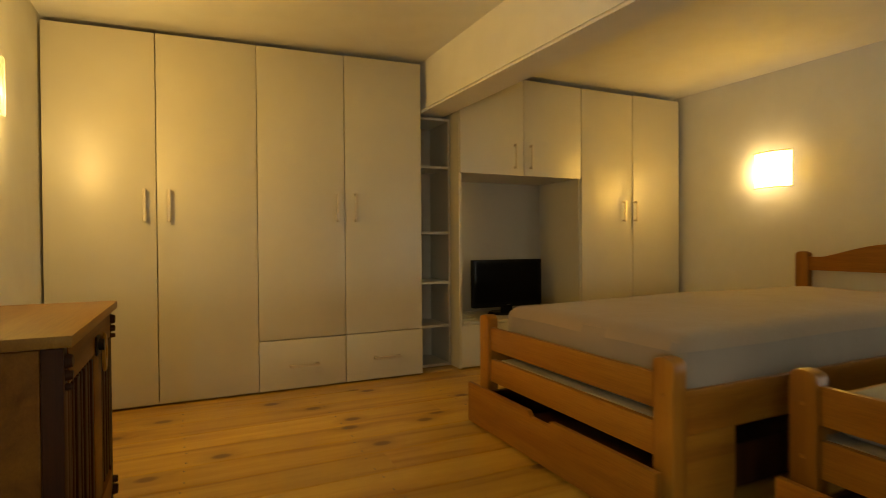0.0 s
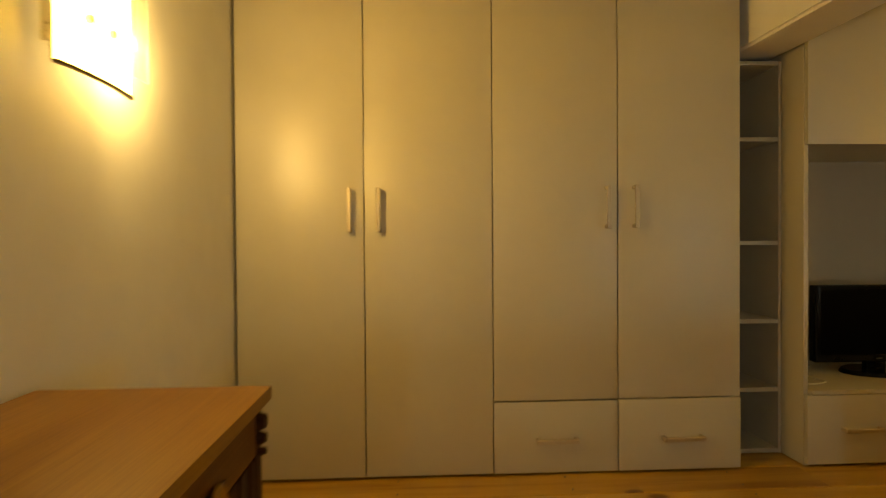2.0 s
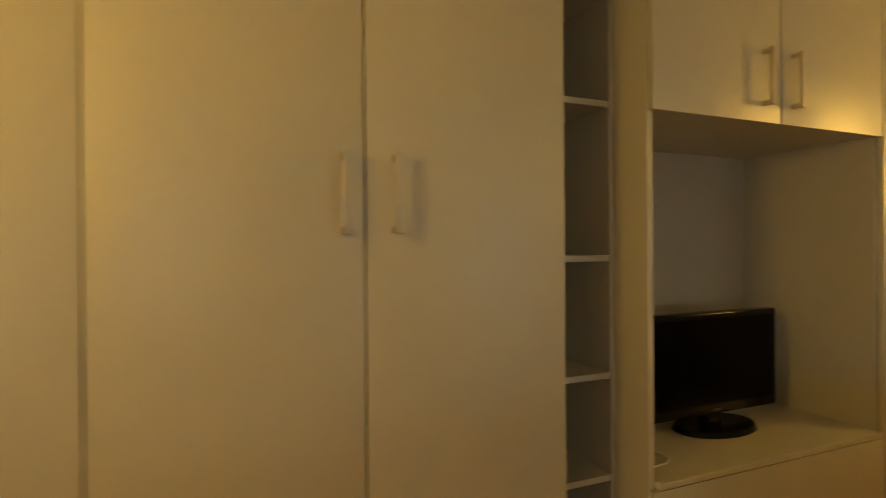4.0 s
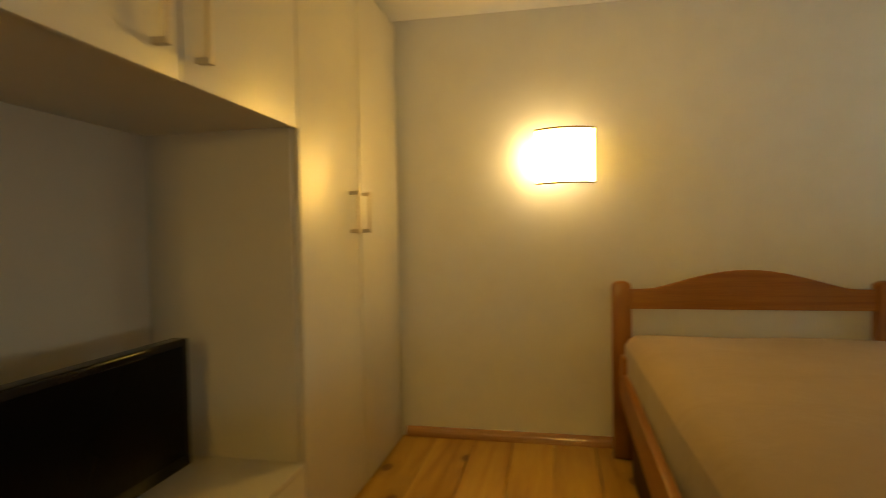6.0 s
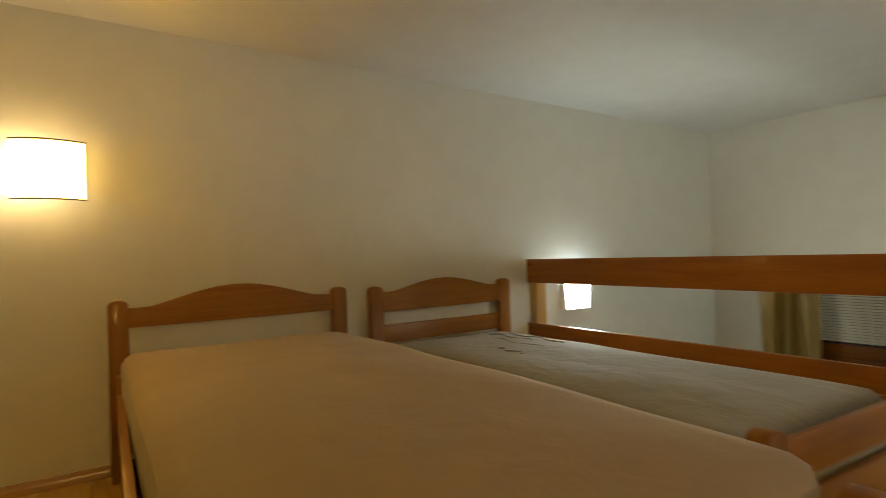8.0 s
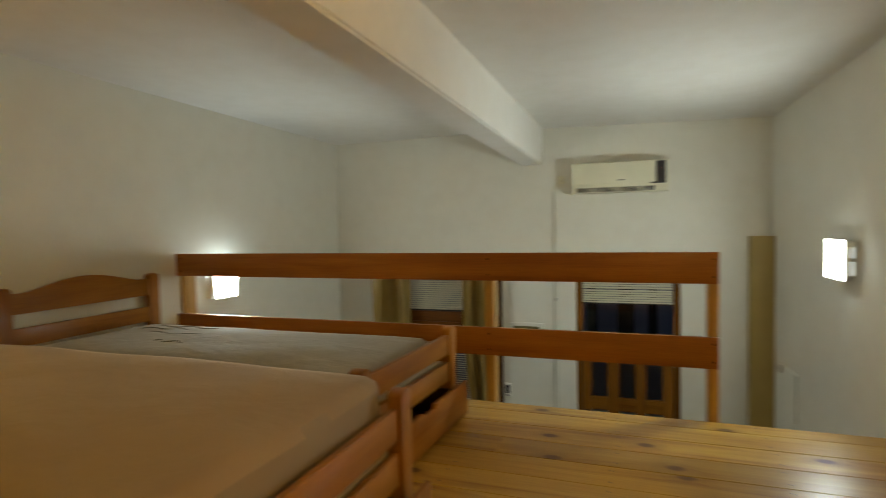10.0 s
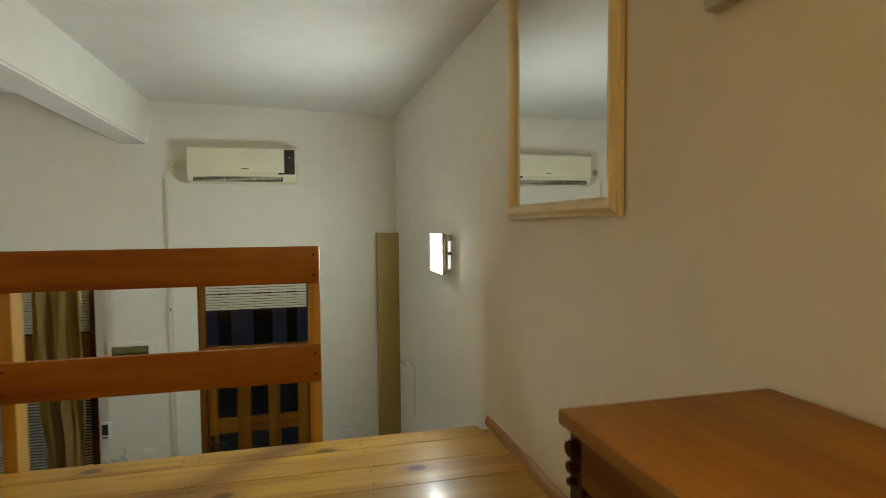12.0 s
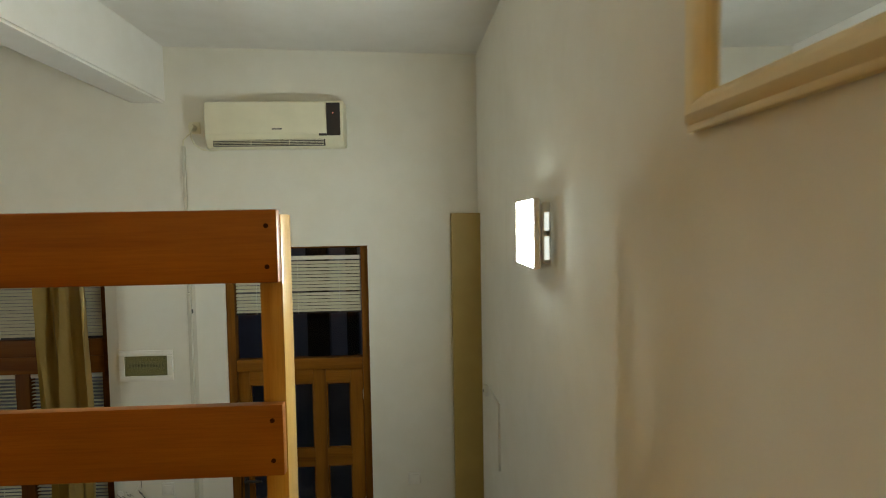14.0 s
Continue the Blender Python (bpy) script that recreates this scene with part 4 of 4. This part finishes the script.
for x0, x1 in ((WX0 + 0.001, WX0 + 0.055), (WX1 - 0.055, WX1 - 0.001)):
    part("window_frame", block(x0, x1, WY - 0.05, WY + 0.03, WZ0 + 0.001, WZ1 - 0.002, 0.004, 2), REDBROWN, w1)
part("head", block(WX0 + 0.055, WX1 - 0.055, WY - 0.05, WY + 0.03, WZ1 - 0.06, WZ1 - 0.002, 0.004, 2), REDBROWN, w1)
part("transom_rail", block(WX0 + 0.055, WX1 - 0.055, WY - 0.05, WY + 0.034, 0.015, 0.125, 0.005, 2), REDBROWN, w1)
part("sash_rail", block(WX0 + 0.055, WX1 - 0.055, WY - 0.04, WY + 0.022, -0.100, 0.012, 0.004, 2), REDBROWN, w1)
part("window_sill", block(WX0 + 0.001, WX1 - 0.001, WY - 0.05, YS + 0.03, WZ0 + 0.001, WZ0 + 0.03, 0.005, 2), REDBROWN, w1)
part("upper_pane", block(WX0 + 0.055, WX1 - 0.055, WY - 0.030, WY - 0.024, 0.125, WZ1 - 0.06), CLEAR, w1, "dark night glass")
stiles = (WX0 + 0.055, 2.556, 3.020, 3.108, 3.560, 3.650, 3.800, WX1 - 0.055)
for a, b in ((stiles[0], stiles[1]), (stiles[2], stiles[3]), (stiles[4], stiles[5]), (stiles[6], stiles[7])):
    part("stile", block(a, b, WY - 0.04, WY + 0.020, WZ0 + 0.031, -0.101, 0.004, 2), WINDOW_Z, w1)
for a, b in ((stiles[1], stiles[2]), (stiles[3], stiles[4]), (stiles[5], stiles[6])):
    part("pane", block(a, b, WY - 0.034, WY - 0.028, WZ0 + 0.03, -0.100), CLEAR, w1, "dark night glass")
wh = part("window_handle", block(3.052, 3.077, WY + 0.0205, WY + 0.030, -0.83, -0.72, 0.003, 2), DARK, w1, "black turn handle")
part("lever", block(3.032, 3.097, WY + 0.030, WY + 0.046, -0.800, -0.755, 0.008, 2), DARK, wh)
blind("venetian_blind", "cream venetian blind lowered over the upper window", WX0 + 0.06, WX1 - 0.06, WZ1 - 0.065, 0.130, WY + 0.010, 0.0225, -50, 5)
for a, b in ((stiles[1], stiles[2]), (stiles[3], stiles[4])):
    blind("venetian_blind", "narrow cream venetian blind in a window casement", a + 0.004, b - 0.004, -0.103, -1.20, WY - 0.002, 0.0235, -11, 2)


def curtain(label, x0, x1, y, z0, z1, seed, pinch):
    """Hanging satin: pleats that drift and gather on the way down."""
    c = thing("curtain", ((x0 + x1) / 2, y, z0), label, "curtain", "gold curtains")
    bm = bmesh.new()
    nx, nz = 110, 56
    grid = []
    for j in range(nz + 1):
        v = j / nz
        z = z1 + (z0 - z1) * v
        row = []
        sq = 1 - pinch * min(1, max(0, v - 0.22) / 0.35) ** 1.5
        for i in range(nx + 1):
            u = i / nx
            ph = u * math.tau * 2.7 + 2.4 * v + 1.3 * math.sin(2.4 * v + seed) + 3.2 * noise.noise(Vector((u * 2.2, v * 1.7, seed))) + 1.5 * v * math.sin(4 * u + seed)
            fold = math.sin(ph)
            dy = 0.050 * math.copysign(abs(fold) ** 0.7, fold) + 0.022 * math.sin(2.3 * ph + 4 * v + seed) + 0.020 * noise.noise(Vector((u * 9 + 2 * v, v * 4, seed + 4))) + 0.014 * math.sin(9 * u + 7 * v + seed)
            xc = (x0 + x1) / 2 + (u - 0.5) * (x1 - x0) * sq + 0.012 * math.sin(4 * v + seed)
            row.append(bm.verts.new((xc + 0.016 * math.cos(ph) + 0.02 * noise.noise(Vector((u * 2, v * 5, seed + 9))), y + dy, z)))
        grid.append(row)
    for j in range(nz):
        for i in range(nx):
            bm.faces.new((grid[j][i], grid[j][i + 1], grid[j + 1][i + 1], grid[j + 1][i]))
    bmesh.ops.solidify(bm, geom=bm.faces[:], thickness=0.0015)
    part("cloth", bm, CURTAIN, c)
    for i in range(6):
        x = x0 + (x1 - x0) * (i + 0.5) / 6
        part("ring", rod((x, y, z1 - 0.004), (x, y, z1 + 0.022), 0.006, 10), CHROME, c)
    return c


curtain("gathered gold satin curtain hanging beside the window", 2.512, 2.862, YS + 0.105, -1.75, 0.700, 1.0, 0.36)
curtain("gathered gold satin curtain at the window's far side", 3.455, 3.905, YS + 0.105, -1.75, 0.700, 4.2, 0.30)
rd = thing("curtain_rod", (3.2, YS + 0.105, 0.72), "thin metal curtain rod above the window", "curtain rod")
part("rod", rod((2.44, YS + 0.105, 0.722), (3.96, YS + 0.105, 0.722), 0.007, 12), CHROME, rd)
for x in (2.46, 3.94):
    part("bracket", block(x - 0.008, x + 0.008, YS + 0.001, YS + 0.105, 0.713, 0.731, 0.002, 1), CHROME, rd)

# ---- south wall: air conditioner and wiring ----
AY = YS + 0.172
ac = thing("air_conditioner", (1.33, YS, 1.31), "aged ivory split air conditioner mounted high on the wall", "air conditioner")
AX0, AX1, AZ0, AZ1 = 0.915, 1.748, 1.308, 1.594
prof = [(YS + 0.001, AZ0 + 0.02), (YS + 0.001, AZ1), (AY - 0.020, AZ1), (AY - 0.004, AZ1 - 0.012), (AY - 0.004, AZ0 + 0.075), (AY - 0.030, AZ0 + 0.012), (AY - 0.055, AZ0)]
part("housing", prism(prof, "x", AX0, AX1, 0.010, 3), IVORY, ac)
part("front_panel", block(AX0 + 0.105, AX1 - 0.006, AY - 0.006, AY + 0.004, AZ0 + 0.088, AZ1 - 0.008, 0.004, 2), IVORY, ac, "smooth ivory front panel")
part("display", block(AX0 + 0.020, AX0 + 0.102, AY - 0.006, AY + 0.003, AZ0 + 0.075, AZ1 - 0.014, 0.004, 2), DARK, ac, "dark brown display strip")
part("display_foot", block(AX0 + 0.102, AX0 + 0.150, AY - 0.006, AY + 0.0025, AZ0 + 0.074, AZ0 + 0.088, 0.002, 1), DARK, ac)
part("indicator", rod((AX0 + 0.062, AY + 0.002, AZ1 - 0.075), (AX0 + 0.062, AY + 0.0045, AZ1 - 0.075), 0.003, 10), LED, ac, "small red indicator")
part("logo", block(AX0 + 0.37, AX0 + 0.43, AY + 0.0035, AY + 0.0050, AZ0 + 0.112, AZ0 + 0.120), GREY_PL, ac)
part("outlet", block(AX0 + 0.115, AX1 - 0.045, AY - 0.050, AY - 0.010, AZ0 + 0.016, AZ0 + 0.056, 0.003, 1), DARK, ac, "dark air outlet")
for k in range(4):
    z = AZ0 + 0.020 + k * 0.0095
    part("louvre", block(AX0 + 0.120, AX1 - 0.050, AY - 0.034 + k * 0.006, AY - 0.006 + k * 0.003, z, z + 0.0028), IVORY, ac)
for x in (AX0 + 0.33, AX0 + 0.56):
    part("divider", block(x - 0.003, x + 0.003, AY - 0.03, AY - 0.008, AZ0 + 0.018, AZ0 + 0.054), IVORY, ac)
so = thing("wall_socket", (1.87, YS, 1.45), "ivory wall socket with a plug beside the air conditioner", "socket")
part("plate", block(1.835, 1.905, YS + 0.001, YS + 0.012, 1.425, 1.500, 0.004, 2), IVORY, so)
part("plug", rod((1.872, YS + 0.010, 1.462), (1.872, YS + 0.060, 1.462), 0.021, 16, 0.017), IVORY, so)
co = thing("power_cord", (1.83, YS, 1.35), "ivory cord hanging from the plug to the air conditioner", "cable")
part("cord", tube([(1.872, YS + 0.052, 1.446), (1.878, YS + 0.05, 1.40), (1.862, YS + 0.035, 1.355), (1.82, YS + 0.03, 1.325), (1.77, YS + 0.035, 1.315), (1.72, YS + 0.045, 1.318), (1.69, YS + 0.05, 1.33)], 0.005), IVORY, co)
tr = thing("cable_conduit", (1.945, YS, ZL), "thin white cable duct running down the wall", "cable duct")
part("duct", block(1.932, 1.953, YS + 0.001, YS + 0.017, 0.42, 1.352, 0.003, 1), DUCT, tr)
part("duct", block(1.934, 1.958, YS + 0.001, YS + 0.019, ZL, 0.418, 0.003, 1), DUCT, tr)
part("clip", block(1.926, 1.936, YS + 0.001, YS + 0.010, 0.285, 0.312, 0.002, 1), GREY_PL, tr)
part("tail", tube([(1.943, YS + 0.010, 1.350), (1.940, YS + 0.016, 1.385), (1.915, YS + 0.016, 1.410), (1.895, YS + 0.014, 1.430)], 0.005), IVORY, tr)

# fuse box
fb = thing("fuse_box", (2.23, YS, -0.145), "white recessed fuse box with a smoked clear cover", "fuse box")
FX0, FX1, FZ0, FZ1 = 2.064, 2.398, -0.143, 0.054
bm = bmesh.new()
for q in ((FX0, FX1, FZ1 - 0.034, FZ1), (FX0, FX1, FZ0, FZ0 + 0.034), (FX0, FX0 + 0.034, FZ0 + 0.034, FZ1 - 0.034), (FX1 - 0.034, FX1, FZ0 + 0.034, FZ1 - 0.034)):
    block(q[0], q[1], YS + 0.001, YS + 0.020, q[2], q[3], 0.004, 2, bm)
part("frame", bm, WHITE_PL, fb)
part("back", block(FX0 + 0.034, FX1 - 0.034, YS + 0.0005, YS + 0.003, FZ0 + 0.034, FZ1 - 0.034), IVORY, fb)
for k in range(12):
    x = FX0 + 0.056 + k * 0.0185
    br_ = part("breaker", block(x, x + 0.0172, YS + 0.003, YS + 0.009, -0.070, -0.018, 0.001, 1), WHITE_PL, fb)
    part("toggle", block(x + 0.005, x + 0.012, YS + 0.009, YS + 0.0125, -0.052, -0.034), GREY_PL, br_)
part("label_strip", block(FX0 + 0.06, FX1 - 0.07, YS + 0.003, YS + 0.0045, -0.012, 0.0), IVORY, fb)
cov = part("cover", block(FX0 + 0.035, FX1 - 0.035, YS + 0.0145, YS + 0.0175, FZ0 + 0.035, FZ1 - 0.035), SMOKED, fb, "smoked clear cover")
cov.visible_shadow = False


def switch(x, z, label, size=0.082):
    s_ = thing("light_switch", (x, YS, z - size / 2), label, "light switch", "wall switches")
    part("plate", block(x - size / 2, x + size / 2, YS + 0.001, YS + 0.011, z - size / 2, z + size / 2, 0.006, 3), WHITE_PL, s_)
    part("rocker", block(x - size * 0.34, x + size * 0.34, YS + 0.0105, YS + 0.016, z - size * 0.34, z + size * 0.34, 0.003, 2), WHITE_PL, s_)
    return s_


switch(2.128, -0.860, "white square light switch between door and window")
ws = thing("loose_wires", (2.37, YS, -0.97), "thin loose wire ends sticking out of the plaster", "wires")
for k, (x, z) in enumerate(((2.452, -0.885), (2.392, -0.880), (2.312, -0.86))):
    pts = [(x - 0.006 * i + 0.010 * math.sin(i * 1.7 + k), YS + 0.002 + 0.004 * math.sin(i * 0.8), z - 0.012 * i * (1 if k == 2 else 0.4) + 0.012 * math.cos(i * 1.3 + k)) for i in range(8)]
    part("wire", tube(pts, 0.0019, 6), GREY_PL, ws)
switch(0.530, -0.853, "white square light switch beside the entrance door")
th = thing("intercom", (2.428, YS, -0.71), "small white wall receiver with a dark display", "intercom")
part("housing", block(2.394, 2.462, YS + 0.001, YS + 0.024, -0.712, -0.574, 0.006, 2), WHITE_PL, th)
part("display", block(2.406, 2.450, YS + 0.0235, YS + 0.0255, -0.676, -0.590), DARK, th)
part("button_row", block(2.410, 2.446, YS + 0.0235, YS + 0.0265, -0.702, -0.688), GREY_PL, th)
jb = thing("junction_box", (2.44, YS, -0.93), "round white wiring box with loose thin wires", "junction box")
part("lid", rod((2.44, YS + 0.001, -0.885), (2.44, YS + 0.005, -0.885), 0.022, 24), WHITE_PL, jb)
part("wire", tube([(2.30, YS + 0.006, -0.80), (2.29, YS + 0.02, -0.83), (2.31, YS + 0.015, -0.87), (2.27, YS + 0.012, -0.92), (2.25, YS + 0.012, -0.96), (2.27, YS + 0.010, -1.0)], 0.0022), GREY_PL, jb)
part("wire", tube([(2.31, YS + 0.006, -0.82), (2.33, YS + 0.016, -0.86), (2.36, YS + 0.012, -0.875), (2.40, YS + 0.01, -0.88)], 0.0022), WHITE_PL, jb)

# boxed-in pipe in the south-west corner
pc = thing("pipe_cover", (0.16, YS, ZL), "mustard painted boxed pipe cover in the corner", "pipe cover")
part("front_board", block(0.070, 0.262, YS + 0.085, YS + 0.100, ZL, 0.898, 0.003, 1), MUSTARD, pc)
part("side_board", block(0.247, 0.262, YS + 0.001, YS + 0.0845, ZL, 0.898, 0.002, 1), MUSTARD, pc)
part("top_cap", block(0.078, 0.2465, YS + 0.001, YS + 0.0845, 0.884, 0.896), MUSTARD, pc)

# flat patch standing proud, low on the west wall
fl = thing("inspection_flap", (0.06, -5.21, -0.50), "flat rectangular patch standing proud of the plaster wall", "wall flap")
part("flap", prism([(0.060, -5.36), (0.0770, -5.36), (0.0680, -5.06), (0.050, -5.06)], "z", -0.500, -0.135, 0.002, 1), WALL, fl)

# small clamp with a cord stub on the west wall near the corner
hk = thing("cable_clamp", (0.055, -5.46, -0.19), "small white cable clamp on the plaster wall", "cable clamp")
part("body", block(0.056, 0.094, -5.485, -5.440, -0.215, -0.150, 0.004, 2), WHITE_PL, hk)
part("screw", rod((0.094, -5.463, -0.185), (0.099, -5.463, -0.185), 0.007, 12), GREY_PL, hk)
part("cord", tube([(0.075, -5.485, -0.18), (0.072, -5.53, -0.172), (0.065, -5.58, -0.150), (0.066, -5.64, -0.135), (0.066, -5.659, -0.130)], 0.004), IVORY, hk)

# ---- floorboards, laid east to west ----
random.seed(11)
ys_ = [EDGE + 0.001, -3.345]
while ys_[-1] + 0.187 < YN - 0.03:
    ys_.append(ys_[-1] + 0.187)
ys_.append(YN - 0.002)
boards = {}


def plank(length, width):
    """Board with eased top edges, centred, top at z = 0."""
    key = (round(length, 3), round(width, 3))
    if key not in boards:
        h, e = width / 2, 0.0022
        bm = prism([(-h, -0.0215), (h, -0.0215), (h, -e), (h - e, 0.0), (-h + e, 0.0), (-h, -e)], "x", -length / 2, length / 2)
        bmesh.ops.recalc_face_normals(bm, faces=bm.faces)
        me = bpy.data.meshes.new("plank")
        bm.to_mesh(me)
        bm.free()
        me.materials.append(PINE)
        boards[key] = me
    return boards[key]


base = ORIGIN[floor]
nails = bmesh.new()
for k, (a, b) in enumerate(zip(ys_, ys_[1:])):
    x0_, x1_ = 0.002, XE - 0.002
    if k == 0:
        x0_ = 0.058
    cuts = [x0_, x1_] if k % 3 else [x0_, 1.35 + 0.45 * ((k * 7) % 4), x1_]
    for p, q in zip(cuts, cuts[1:]):
        o = new("plank", plank(q - p - 0.002, b - a - 0.0022))
        o.parent = floor
        o.location = Vector(((p + q) / 2, (a + b) / 2, random.uniform(-0.0006, 0.0004))) - base
    for x in (0.62, 1.28, 1.94, 2.60):
        for y in (a + 0.04, b - 0.04):
            merge(nails, rod((x + 0.01 * math.sin(k * 5 + x), y, -0.002), (x + 0.01 * math.sin(k * 5 + x), y, 0.0009), 0.0042, 8))
nl = part("nail_heads", nails, GREY_PL, floor)
tagged(nl, kind="stuff")
